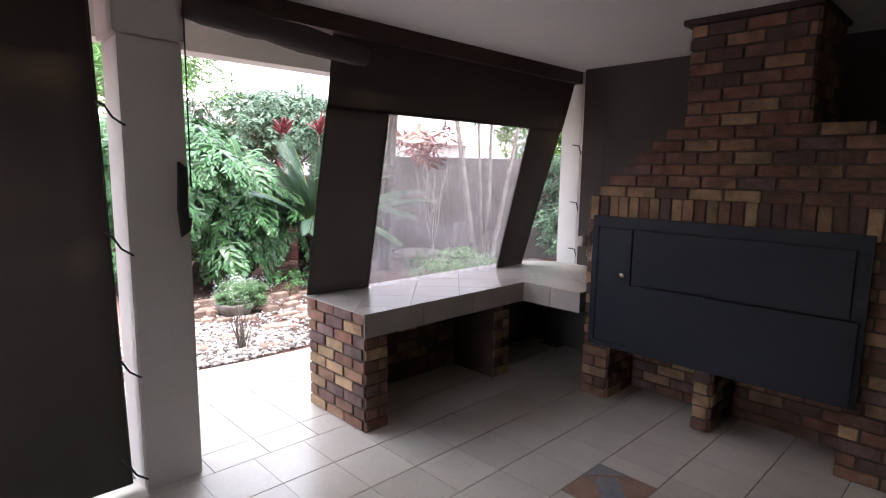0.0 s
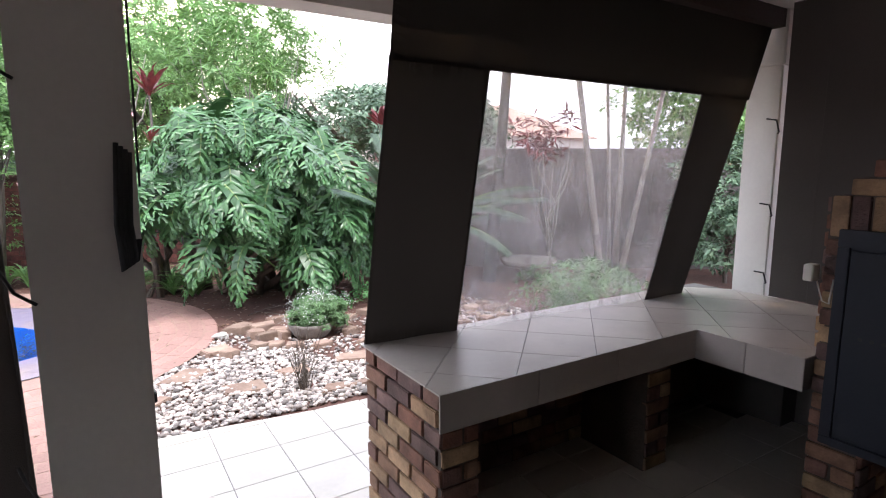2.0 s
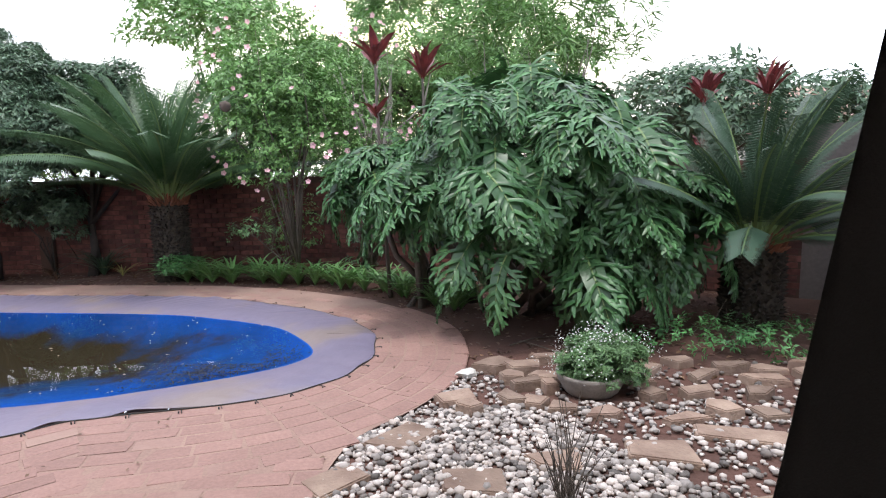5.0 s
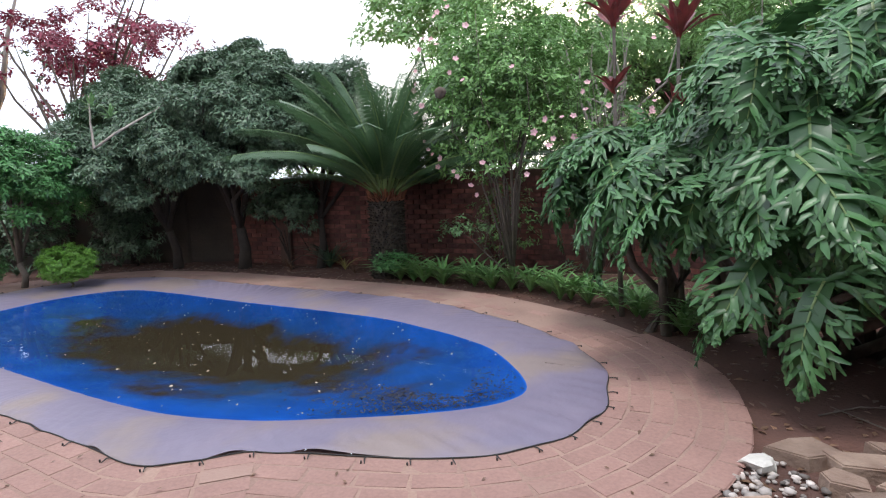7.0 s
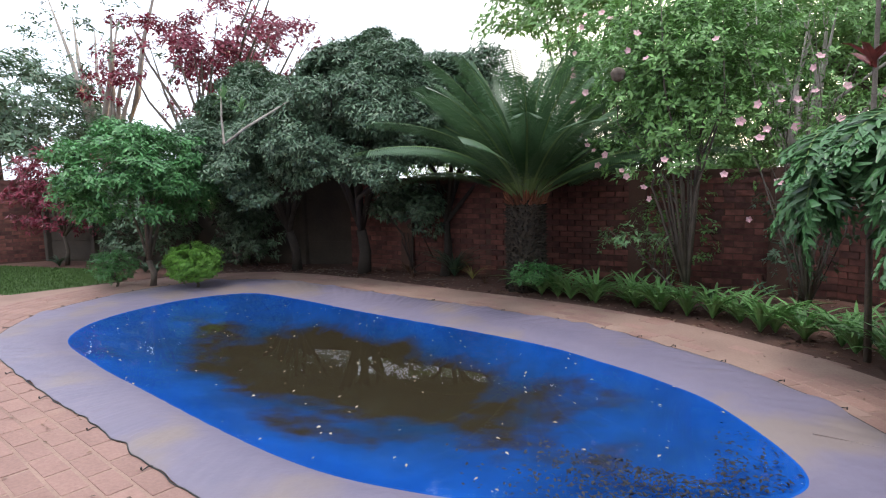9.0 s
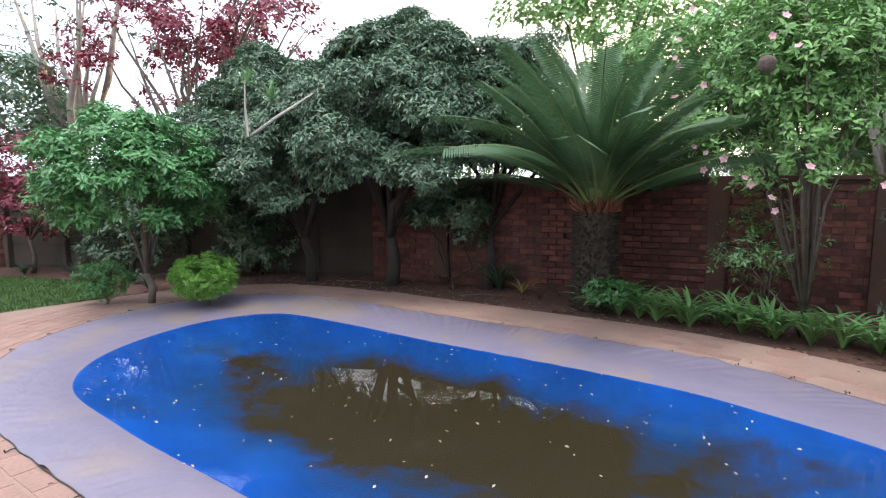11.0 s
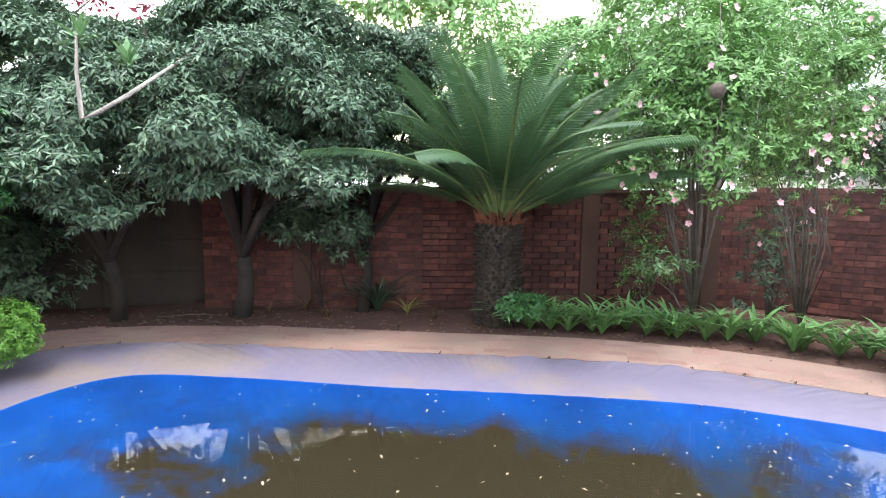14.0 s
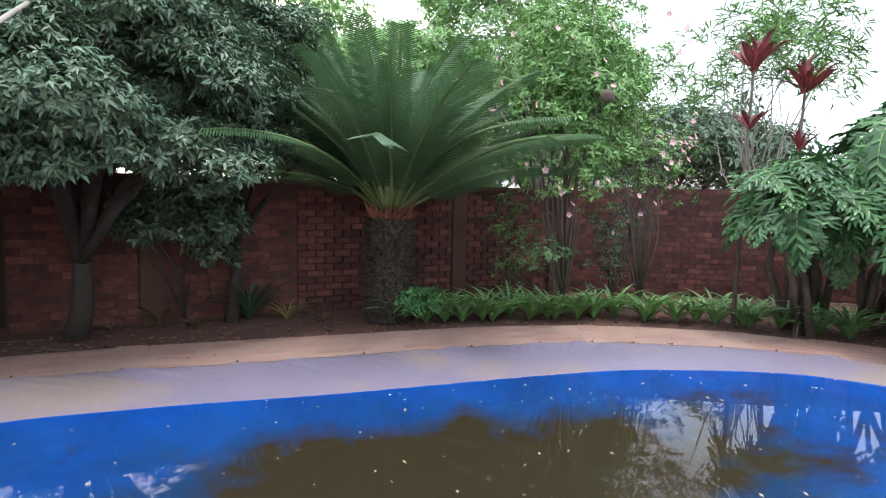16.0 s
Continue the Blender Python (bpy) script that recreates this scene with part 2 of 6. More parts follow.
L_PHILO = leaf_material("philodendron_leaf", (0.04, 0.115, 0.042), (0.09, 0.195, 0.07), 0.45, 0.3, 0.1)
L_CYCAD = leaf_material("cycad_leaflet", (0.065, 0.14, 0.06), (0.1, 0.19, 0.085), 0.35, 0.38, 0.25)
L_RIB = leaf_material("pale_leaf_rib", (0.2, 0.27, 0.1), (0.14, 0.22, 0.08), 0.2, 0.45)
L_CYDARK = leaf_material("cycad_leaflet_dark", (0.045, 0.09, 0.055), (0.06, 0.115, 0.065), 0.25, 0.45)
L_TREE = leaf_material("dull_tree_leaf", (0.075, 0.14, 0.085), (0.14, 0.21, 0.125), 0.45, 0.38)
L_BUSH = leaf_material("fresh_bush_leaf", (0.075, 0.22, 0.075), (0.11, 0.28, 0.09), 0.35)
L_BALL = leaf_material("lime_box_leaf", (0.13, 0.3, 0.05), (0.18, 0.37, 0.06), 0.3)
L_HIB = leaf_material("hibiscus_leaf", (0.115, 0.25, 0.07), (0.19, 0.34, 0.105), 0.45)
L_LIGHT = leaf_material("light_green_leaf", (0.18, 0.34, 0.12), (0.25, 0.42, 0.16), 0.35, tr=0.25)
L_RED = leaf_material("wine_red_leaf", (0.24, 0.03, 0.06), (0.16, 0.025, 0.045), 0.4)
L_CORD = leaf_material("cordyline_leaf", (0.24, 0.045, 0.045), (0.1, 0.025, 0.03), 0.4)
L_LILY = leaf_material("strap_leaf", (0.14, 0.3, 0.1), (0.2, 0.38, 0.13), 0.3)
L_YELLOW = leaf_material("yellow_striped_leaf", (0.4, 0.36, 0.12), (0.3, 0.3, 0.1), 0.3)
L_PALELEAF = leaf_material("bleached_leaf", (0.6, 0.5, 0.36), (0.4, 0.3, 0.18), 0.4)
L_DRY = leaf_material("dry_brown_leaf", (0.22, 0.13, 0.08), (0.14, 0.08, 0.05), 0.4)
L_RUST = leaf_material("rust_leaf_base", (0.3, 0.11, 0.06), (0.2, 0.08, 0.05), 0.4, 0.7)
L_SILVER = leaf_material("silver_green_leaf", (0.17, 0.28, 0.13), (0.1, 0.21, 0.075), 0.4)
M_PETAL = leaf_material("pink_petal", (0.75, 0.4, 0.46), (0.8, 0.52, 0.55), 0.2, 0.6, 0.3)
M_WHITEPET = leaf_material("white_petal", (0.8, 0.8, 0.78), (0.7, 0.7, 0.68), 0.15, 0.6)
M_BLOOM = material("dark_seed_head", (0.12, 0.09, 0.07), (0.07, 0.05, 0.04), 20, 0.9, 0.5)
M_ROT = material("rotten_leaf", (0.005, 0.007, 0.016), (0.01, 0.011, 0.016), 20, 0.6, 0.2)
M_POT = material("grey_concrete_pot", (0.3, 0.27, 0.24), (0.2, 0.175, 0.155), 7, 0.9, 0.4, 60)


def pool_material():
    """Dusty mauve-grey cover where dry, blue where soaked, brown silt lying in the deep middle."""
    m = material("pool_cover_sheet", (0.205, 0.172, 0.232), (0.175, 0.152, 0.218), 1.3, 0.5, 1.0, 7, detail=0.15, spot=((0.24, 0.188, 0.18), 0.9, 0.5))
    return m


M_COVER = pool_material()
M_WETCOVER = material("wet_blue_cover", (0.004, 0.062, 0.3), (0.008, 0.1, 0.43), 1.6, 0.9, spec=0.1, bump=0.1, fine=30, detail=0.2)


def silt_on(m):
    """Clean blue at the rim, murkier with depth, then brown silt with a ragged edge."""
    n, l = m.node_tree.nodes, m.node_tree.links
    p = n["Principled BSDF"]
    src = p.inputs["Base Color"].links[0].from_socket
    geo, sep = n.new("ShaderNodeNewGeometry"), n.new("ShaderNodeSeparateXYZ")
    l.new(geo.outputs["Position"], sep.inputs[0])
    for scale, gain, lo, hi, col in ((1.6, 0.45, 0.19, -0.07, (0.012, 0.045, 0.115)), (1.1, 0.6, 0.125, 0.03, (0.036, 0.027, 0.013))):
        nz, add, mr, mx = (n.new(t) for t in ("ShaderNodeTexNoise", "ShaderNodeMath", "ShaderNodeMapRange", "ShaderNodeMixRGB"))
        l.new(geo.outputs["Position"], nz.inputs[0])
        nz.inputs["Scale"].default_value, nz.inputs["Detail"].default_value, nz.inputs["Roughness"].default_value = scale, 10, 0.62
        add.operation = "MULTIPLY_ADD"
        add.inputs[1].default_value = gain
        l.new(nz.outputs[0], add.inputs[0])
        l.new(sep.outputs[2], add.inputs[2])
        mr.inputs[1].default_value, mr.inputs[2].default_value, mr.inputs[3].default_value, mr.inputs[4].default_value = lo, hi, 0.0, 1.0
        l.new(add.outputs[0], mr.inputs[0])
        l.new(mr.outputs[0], mx.inputs[0])
        l.new(src, mx.inputs[1])
        mx.inputs[2].default_value = (*col, 1)
        src = mx.outputs[0]
    l.new(src, p.inputs["Base Color"])


silt_on(M_WETCOVER)


def water_material():
    m = bpy.data.materials.new("still_water")
    m.use_nodes = True
    n, l = m.node_tree.nodes, m.node_tree.links
    n.remove(n["Principled BSDF"])
    fr, tr, gl, ms, nz, bp = (n.new(t) for t in ("ShaderNodeFresnel", "ShaderNodeBsdfTransparent", "ShaderNodeBsdfGlossy", "ShaderNodeMixShader", "ShaderNodeTexNoise", "ShaderNodeBump"))
    fr.inputs[0].default_value = 1.33
    gl.inputs["Roughness"].default_value = 0.004
    nz.inputs["Scale"].default_value = 3.5
    bp.inputs["Strength"].default_value, bp.inputs["Distance"].default_value = 0.05, 0.01
    l.new(nz.outputs[0], bp.inputs["Height"])
    l.new(bp.outputs[0], gl.inputs["Normal"])
    l.new(fr.outputs[0], ms.inputs[0])
    l.new(tr.outputs[0], ms.inputs[1])
    l.new(gl.outputs[0], ms.inputs[2])
    l.new(ms.outputs[0], n["Material Output"].inputs[0])
    return m


M_WATER = water_material()


def clear_pvc():
    """Scuffed clear plastic window: mostly see-through with a milky haze and some gloss."""
    m = bpy.data.materials.new("scuffed_clear_plastic")
    m.use_nodes = True
    n, l = m.node_tree.nodes, m.node_tree.links
    n.remove(n["Principled BSDF"])
    tr, df, gl, m1, m2, nz, mr, tc = (n.new(t) for t in ("ShaderNodeBsdfTransparent", "ShaderNodeBsdfTranslucent", "ShaderNodeBsdfGlossy", "ShaderNodeMixShader", "ShaderNodeMixShader", "ShaderNodeTexNoise", "ShaderNodeMapRange", "ShaderNodeTexCoord"))
    tr.inputs[0].default_value = (0.8, 0.77, 0.78, 1)
    df.inputs[0].default_value = (0.75, 0.72, 0.74, 1)
    gl.inputs["Roughness"].default_value = 0.15
    nz.inputs["Scale"].default_value, nz.inputs["Detail"].default_value = 2.5, 6
    l.new(tc.outputs["Object"], nz.inputs[0])
    mr.inputs[1].default_value, mr.inputs[2].default_value, mr.inputs[3].default_value, mr.inputs[4].default_value = 0.3, 0.75, 0.07, 0.3
    l.new(nz.outputs[0], mr.inputs[0])
    l.new(mr.outputs[0], m1.inputs[0])
    l.new(tr.outputs[0], m1.inputs[1])
    l.new(df.outputs[0], m1.inputs[2])
    m2.inputs[0].default_value = 0.05
    l.new(m1.outputs[0], m2.inputs[1])
    l.new(gl.outputs[0], m2.inputs[2])
    l.new(m2.outputs[0], n["Material Output"].inputs[0])
    return m


M_PVC = clear_pvc()

# ---- plan ----
CEIL = 2.87
COVER = [(1.25, 8.0), (1.15, 8.6), (0.6, 9.4), (-0.2, 10.0), (-0.9, 10.4), (-2.15, 10.75), (-4.3, 11.1), (-5.9, 11.35), (-6.9, 11.2), (-7.6, 10.3), (-7.6, 9.2), (-7.2, 8.2), (-6.3, 7.4), (-4.96, 7.0), (-3.2, 6.68), (-1.76, 6.4), (-1.07, 6.3), (-0.6, 6.6), (0.04, 6.71), (0.5, 6.83), (0.9, 7.08), (1.18, 7.5)]
WATER = [(0.66, 8.1), (0.25, 8.8), (-0.15, 9.13), (-0.64, 9.4), (-1.5, 9.74), (-3.66, 10.12), (-5.0, 10.4), (-6.0, 10.45), (-6.5, 9.7), (-6.4, 8.6), (-5.8, 7.85), (-4.73, 7.5), (-3.7, 7.28), (-1.92, 6.95), (-1.04, 6.98), (-0.41, 7.18), (0.17, 7.43), (0.58, 7.73)]
EDGE = [(0.9, 5.12), (1.12, 5.67), (1.28, 6.2), (1.7, 6.7), (2.0, 7.4), (2.06, 8.2), (1.9, 8.95), (1.4, 9.65), (0.95, 10.15), (0.2, 10.75), (-0.6, 11.15), (-1.6, 11.5), (-3.5, 11.8), (-5.7, 12.1), (-7.2, 11.95), (-8.2, 11.2), (-8.8, 10.0), (-9.2, 8.8)]
cover_line, water_line, edge_line = spline(COVER, 8), spline(WATER, 8), spline(EDGE, 6, closed=False)
pave_poly = edge_line + [(-16, 7.6), (-16, 3.55), (0.9, 3.55)]


def filled(bm, loops, z):
    """Fill flat polygons with holes."""
    es = []
    for loop in loops:
        vs = [bm.verts.new((x, y, z)) for x, y in loop]
        es += [bm.edges.new((vs[i], vs[(i + 1) % len(vs)])) for i in range(len(vs))]
    bmesh.ops.triangle_fill(bm, use_beauty=True, edges=es)
    bmesh.ops.recalc_face_normals(bm, faces=bm.faces)
    for f in bm.faces:
        if f.normal.z < 0:
            f.normal_flip()
    return bm


hole = [((x + 2.8) * 0.985 - 2.8, (y - 8.9) * 0.985 + 8.9) for x, y in cover_line]
solo("ground", filled(bmesh.new(), [[(-300, -300), (300, -300), (300, 300), (-300, 300)], hole], -0.03), M_SOIL, "bare red-brown garden soil with leaf litter", kind="structure")
paving = thing("paving", (-2, 5, 0), "worn terracotta block paving round the covered pool", kind="structure")
part("bed", filled(bmesh.new(), [pave_poly, hole], -0.0035), M_PJOINT, paving)

# pool cover, one sheet sagging to the middle, and the rainwater on it
C0 = np.array((-2.9, 8.9))


def polar(line, th):
    p = np.array(line) - C0
    a = np.arctan2(p[:, 1], p[:, 0])
    o = np.argsort(a)
    return np.interp(th, np.concatenate((a[o] - math.tau, a[o], a[o] + math.tau)), np.tile(np.hypot(p[o, 0], p[o, 1]), 3))


TH = np.linspace(-math.pi, math.pi, 901)[:-1]
R_OUT, R_WAT = polar(cover_line, TH), polar(water_line, TH)


def ring_mesh(name, mat, levels, parent, label, cap=False):
    verts, faces, n = [], [], len(TH)
    for r, z in levels:
        for i in range(n):
            rr, zz = r[i], z[i]
            lift = 0.25 * max(0.0, (-0.03 - zz) / 0.42)
            verts.append((C0[0] + rr * math.cos(TH[i]), C0[1] + rr * math.sin(TH[i]) + lift, zz))
    for k in range(len(levels) - 1):
        for i in range(n):
            j = (i + 1) % n
            faces.append((k * n + i, k * n + j, (k + 1) * n + j, (k + 1) * n + i))
    if cap:
        faces.append(tuple((len(levels) - 1) * n + i for i in range(n)))
    bm = bmesh.new()
    vs = [bm.verts.new(v) for v in verts]
    for f in faces:
        bm.faces.new([vs[i] for i in f])
    bmesh.ops.recalc_face_normals(bm, faces=bm.faces)
    return part(name, bm, mat, parent, label, smooth=True)


pool_cover = thing("pool_cover", (C0[0], C0[1], -0.02), "blue tarpaulin pool cover, dusty mauve where dry, sagging under rainwater", "pool cover")
wob = np.array([noise.noise(Vector((math.cos(t) * 14, math.sin(t) * 14, 0))) for t in TH])
fold = np.array([max(0.0, noise.noise(Vector((math.cos(t) * 11, math.sin(t) * 11, 3))) - 0.12) for t in TH])
crease = np.array([noise.noise(Vector((math.cos(t) * 45, math.sin(t) * 45, 5))) for t in TH])
wob2 = np.array([noise.noise(Vector((math.cos(t) * 5, math.sin(t) * 5, 7))) for t in TH])
full = np.ones(len(TH))
mid = R_OUT - R_WAT
levels = [(R_OUT + 0.035 * wob, 0.006 + 0.05 * fold), (R_OUT - mid * 0.03 + 0.035 * wob, 0.012 + 0.055 * fold), (R_OUT - mid * 0.12 + 0.012 * wob, 0.018 + 0.035 * fold + 0.015 * crease), (R_OUT - mid * 0.25, 0.02 + 0.012 * fold + 0.011 * crease), (R_OUT - mid * 0.42, 0.02 + 0.003 * crease + 0.006 * wob2), (R_WAT + mid * 0.35, 0.016 + 0.006 * wob2), (R_WAT + mid * 0.15, -0.002 + 0.004 * wob2), (R_WAT, -0.028 * full)]
ring_mesh("dry_margin", M_COVER, levels, pool_cover, "dry dusty mauve-grey margin of the sheet")
levels = [(R_WAT, -0.028 * full)] + [(R_WAT * k, (-0.03 - 0.42 * (1 - k) ** 0.8) * full) for k in (0.93, 0.85, 0.75, 0.62, 0.48, 0.34, 0.2, 0.08)]
ring_mesh("sunken_middle", M_WETCOVER, levels, pool_cover, "soaked bright blue middle with brown silt", cap=True)
solo("water", filled(bmesh.new(), [[(C0[0] + r * math.cos(t), C0[1] + r * math.sin(t)) for r, t in zip(R_WAT * 1.002, TH)]], -0.031), M_WATER, "still rainwater on the pool cover mirroring the trees", kind="structure")

# ---- patio ----
floor = thing("floor", (1, 1, 0), "large beige ceramic floor tiles with dark grout", kind="structure")
part("slab", box(bmesh.new(), -5.0, 5.3, -4.0, 3.7, -0.2, -0.006), M_GROUT, floor)
part("outer_slab", filled(bmesh.new(), [[(0.9, 3.7), (8.0, 3.7), (8.0, 4.6), (2.6, 4.9), (1.5, 5.06), (0.9, 5.12)]], -0.0055), M_GROUT, floor)

# East of the wall it is an added overhang shading the corner post.
ceiling = solo("ceiling", box(bmesh.new(), -5.1, 7.0, -4.1, 4.25, CEIL, CEIL + 0.15), M_CEIL, "smooth pale painted ceiling boards", kind="structure")
# The west wall is unseen, added to cut the daylight reaching the patio.
for nm, b, lab in (("wall_east", (5.07, 5.3, -4.1, 2.95, -0.05, CEIL), "dark painted patio wall behind the barbecue"), ("wall_west", (-3.3, -3.1, -4.1, 1.6, -0.05, CEIL), "plain painted wall added out of view"), ("wall_south", (-5.1, 5.3, -4.3, -4.1, -0.05, CEIL), "plain painted wall added out of view"), ("wall_end", (4.9, 5.3, 2.96, 3.7, -0.05, 0.69), "dark wall under the counter end"), ("wall_east_end", (5.07, 5.3, 2.951, 3.2, 0.86, CEIL), "dark painted patio wall beside the corner post")):
    solo(nm, box(bmesh.new(), *b), M_WHITE if nm in ("wall_south", "wall_west") else M_OLIVE, lab, kind="structure")
solo("wall_north", box(bmesh.new(), -16, -2.6, 3.3, 3.55, -0.05, 3.0), M_WHITE, "white plastered house wall", kind="structure")
solo("eave_beam", box(bmesh.new(), -5.1, 7.0, 4.05, 4.25, 2.62, CEIL), M_WHITE, "white painted fascia beam at the roof edge", kind="structure")
solo("lintel", box(bmesh.new(), -5.1, 5.3, 3.3, 3.42, CEIL - 0.12, CEIL), M_DARKWOOD, "dark timber lintel under the ceiling", kind="structure")


def brick_face(parent, corner, along, length, z0, z1, mat=M_BRICK, mat_core=None, bl=0.222, bh=0.073, joint=0.012, proud=0.014, bevel=0.004, seed=1, limit=None, cull=None, out=None):
    """Courses of bricks, each a part, on the face that starts at corner and runs along a unit vector; they stand proud of it."""
    rnd = random.Random(seed)
    ax = Vector((*along, 0))
    nrm = Vector((*(out or (along[1], -along[0])), 0))
    cache = {}
    k = int(round((z1 - z0) / (bh + joint)))
    h = (z1 - z0) / max(k, 1)
    base = wloc(parent)
    for c in range(k):
        z = z0 + c * h + h / 2
        s = -(0.5 if c % 2 else 0.0) * (bl + joint)
        while s < length - 0.02:
            a, b = max(s, 0), min(s + bl, length)
            s += bl + joint
            if b - a < 0.03:
                continue
            if cull and cull((a + b) / 2, z):
                continue
            w = round(b - a, 2)
            var = rnd.randrange(4)
            if (w, var) not in cache:
                bm = bmesh.new()
                box(bm, -w / 2 + 0.001, w / 2 - 0.001, -0.03, proud, -h / 2 + joint / 2, h / 2 - joint / 2, bevel)
                for v in bm.verts:
                    v.co += Vector((rnd.uniform(-1, 1), rnd.uniform(-1, 1), rnd.uniform(-1, 1))) * 0.0016
                me = mesh_of("brick", bm)
                me.materials.append(mat)
                cache[(w, var)] = me
            ob = new("brick", cache[(w, var)])
            ob.parent = parent
            p = Vector((*corner, z)) + ax * (a + b) / 2 + nrm * rnd.uniform(-0.003, 0.003)
            ob.location = p - base
            ob.rotation_euler = (0, 0, math.atan2(-nrm.x, nrm.y))


def post(name, x0, x1, y0, y1, label):
    """Square painted post with a wider head."""
    t = thing(name, ((x0 + x1) / 2, (y0 + y1) / 2, 0), label, "post")
    part("shaft", box(bmesh.new(), x0, x1, y0, y1, 0, 2.5, 0.008), M_WHITE, t)
    part("head", box(bmesh.new(), x0 - 0.02, x1 + 0.02, y0 - 0.02, y1 + 0.02, 2.5, CEIL, 0.006), M_WHITE, t)
    return t


post("patio_post", 0.81, 1.125, 3.25, 3.55, "square white painted post beside the curtain opening")
post("patio_post", 5.2, 5.42, 3.3, 3.55, "white painted corner post behind the tiled counter")


def sheet(name, a, b, c, d, mat, parent, wave=0.012, nx=24, nz=14, thick=0.004, label=""):
    """Hanging cloth between top left a, top right b, bottom right c, bottom left d."""
    a, b, c, d = map(Vector, (a, b, c, d))
    nrm = (b - a).cross(d - a).normalized()
    bm = bmesh.new()
    g = []
    for j in range(nz + 1):
        v = j / nz
        for i in range(nx + 1):
            u = i / nx
            p = a.lerp(b, u).lerp(d.lerp(c, u), v)
            g.append(bm.verts.new(p + nrm * wave * (math.sin(u * 9 + 2 * v) * v + noise.noise(p * 1.7))))
    for j in range(nz):
        for i in range(nx):
            k = j * (nx + 1) + i
            bm.faces.new((g[k], g[k + 1], g[k + nx + 2], g[k + nx + 1]))
    r = bmesh.ops.solidify(bm, geom=bm.faces[:], thickness=thick)
    return part(name, bm, mat, parent, label, smooth=True)


cur = thing("canvas_curtain", (-1.0, 3.35, 0.03), "dark olive canvas patio curtain hanging closed to the floor", "curtain")
sheet("cloth", (-2.6, 3.35, CEIL - 0.05), (0.71, 3.36, CEIL - 0.05), (0.765, 3.36, 0.03), (-2.6, 3.35, 0.03), M_CANVAS, cur, 0.02)
part("hem", tube(bmesh.new(), [(0.71, 3.355, CEIL - 0.05), (0.765, 3.355, 0.03)], 0.009, 6), M_SEAM, cur)

cur2 = thing("window_curtain", (3.5, 3.55, 0.88), "dark canvas curtain with a scuffed clear plastic window over the counter", "curtain")
TL, TR, BR, BL = (2.17, 3.36, CEIL - 0.06), (5.15, 3.36, CEIL - 0.06), (4.62, 3.6, 0.852), (2.14, 3.74, 0.852)
W = [(2.72, 3.45, 2.28), (4.5, 3.45, 2.27), (4.22, 3.6, 0.856), (2.69, 3.7, 0.856)]
wtl, wtr, wbr, wbl = W
sheet("top_cloth", TL, TR, (wtr[0] + 0.53, 3.44, 2.255), (2.16, 3.44, 2.255), M_CANVAS, cur2, 0.006)
sheet("side_cloth", (2.16, 3.45, 2.28), wtl, wbl, BL, M_CANVAS, cur2, 0.006)
sheet("side_cloth", wtr, (wtr[0] + 0.53, 3.44, 2.28), BR, wbr, M_CANVAS, cur2, 0.006)
pvc = sheet("clear_window", wtl, wtr, wbr, wbl, M_PVC, cur2, 0.006, thick=0.002, label="milky scuffed clear plastic window")
pvc.visible_shadow = False
for p, q in ((wtl, wtr), (wtr, wbr), (wbl, wtl)):
    part("hem", tube(bmesh.new(), [p, q], 0.006, 6), M_SEAM, cur2)

roll = thing("rolled_curtain", (1.8, 3.3, 2.6), "rolled-up olive canvas tied under the lintel", "curtain")
part("roll", tube(bmesh.new(), [(1.13 + 0.12 * i, 3.22, 2.70 - 0.011 * i) for i in range(11)], [0.07, 0.085, 0.08, 0.085, 0.07, 0.08, 0.085, 0.08, 0.075, 0.07, 0.055], 14), M_CANVAS, roll, smooth=True)

# tiled counter
counter = thing("counter", (3.2, 3.2, 0), "L-shaped tiled counter on face-brick piers", "counter")
part("worktop", box(bmesh.new(), 2.165, 5.06, 2.985, 3.78, 0.69, 0.852), M_GROUT, counter)
part("worktop", box(bmesh.new(), 3.875, 5.06, 2.4, 2.984, 0.69, 0.852), M_GROUT, counter)
part("pier", box(bmesh.new(), 2.15, 2.335, 3.0, 3.7, 0, 0.69), M_MORTAR, counter)
part("pier", box(bmesh.new(), 3.62, 3.82, 3.1, 3.7, 0, 0.69), M_MORTAR, counter)
part("back_panel", box(bmesh.new(), 2.34, 5.06, 3.6, 3.72, 0, 0.69), M_MORTAR, counter)
brick_face(counter, (2.15, 3.71), (0, -1), 0.72, 0, 0.86, seed=2, out=(-1, 0))
brick_face(counter, (2.15, 3.0), (1, 0), 0.19, 0, 0.69, seed=3)
brick_face(counter, (3.62, 3.1), (1, 0), 0.2, 0, 0.69, seed=4)
brick_face(counter, (2.34, 3.6), (1, 0), 1.28, 0, 0.69, seed=5)

# barbecue
G0 = 3.93
bbq = thing("brick_barbecue", (4.5, 1.3, 0), "built-in face-brick barbecue with stepped shoulders and chimney", "barbecue")
part("core", box(bmesh.new(), G0 + 0.02, 5.06, 0.02, 2.39, 1.4, 1.65), M_MORTAR, bbq)
part("core", box(bmesh.new(), G0 + 0.45, 5.06, 0.02, 2.39, 0, 1.4), M_MORTAR, bbq)
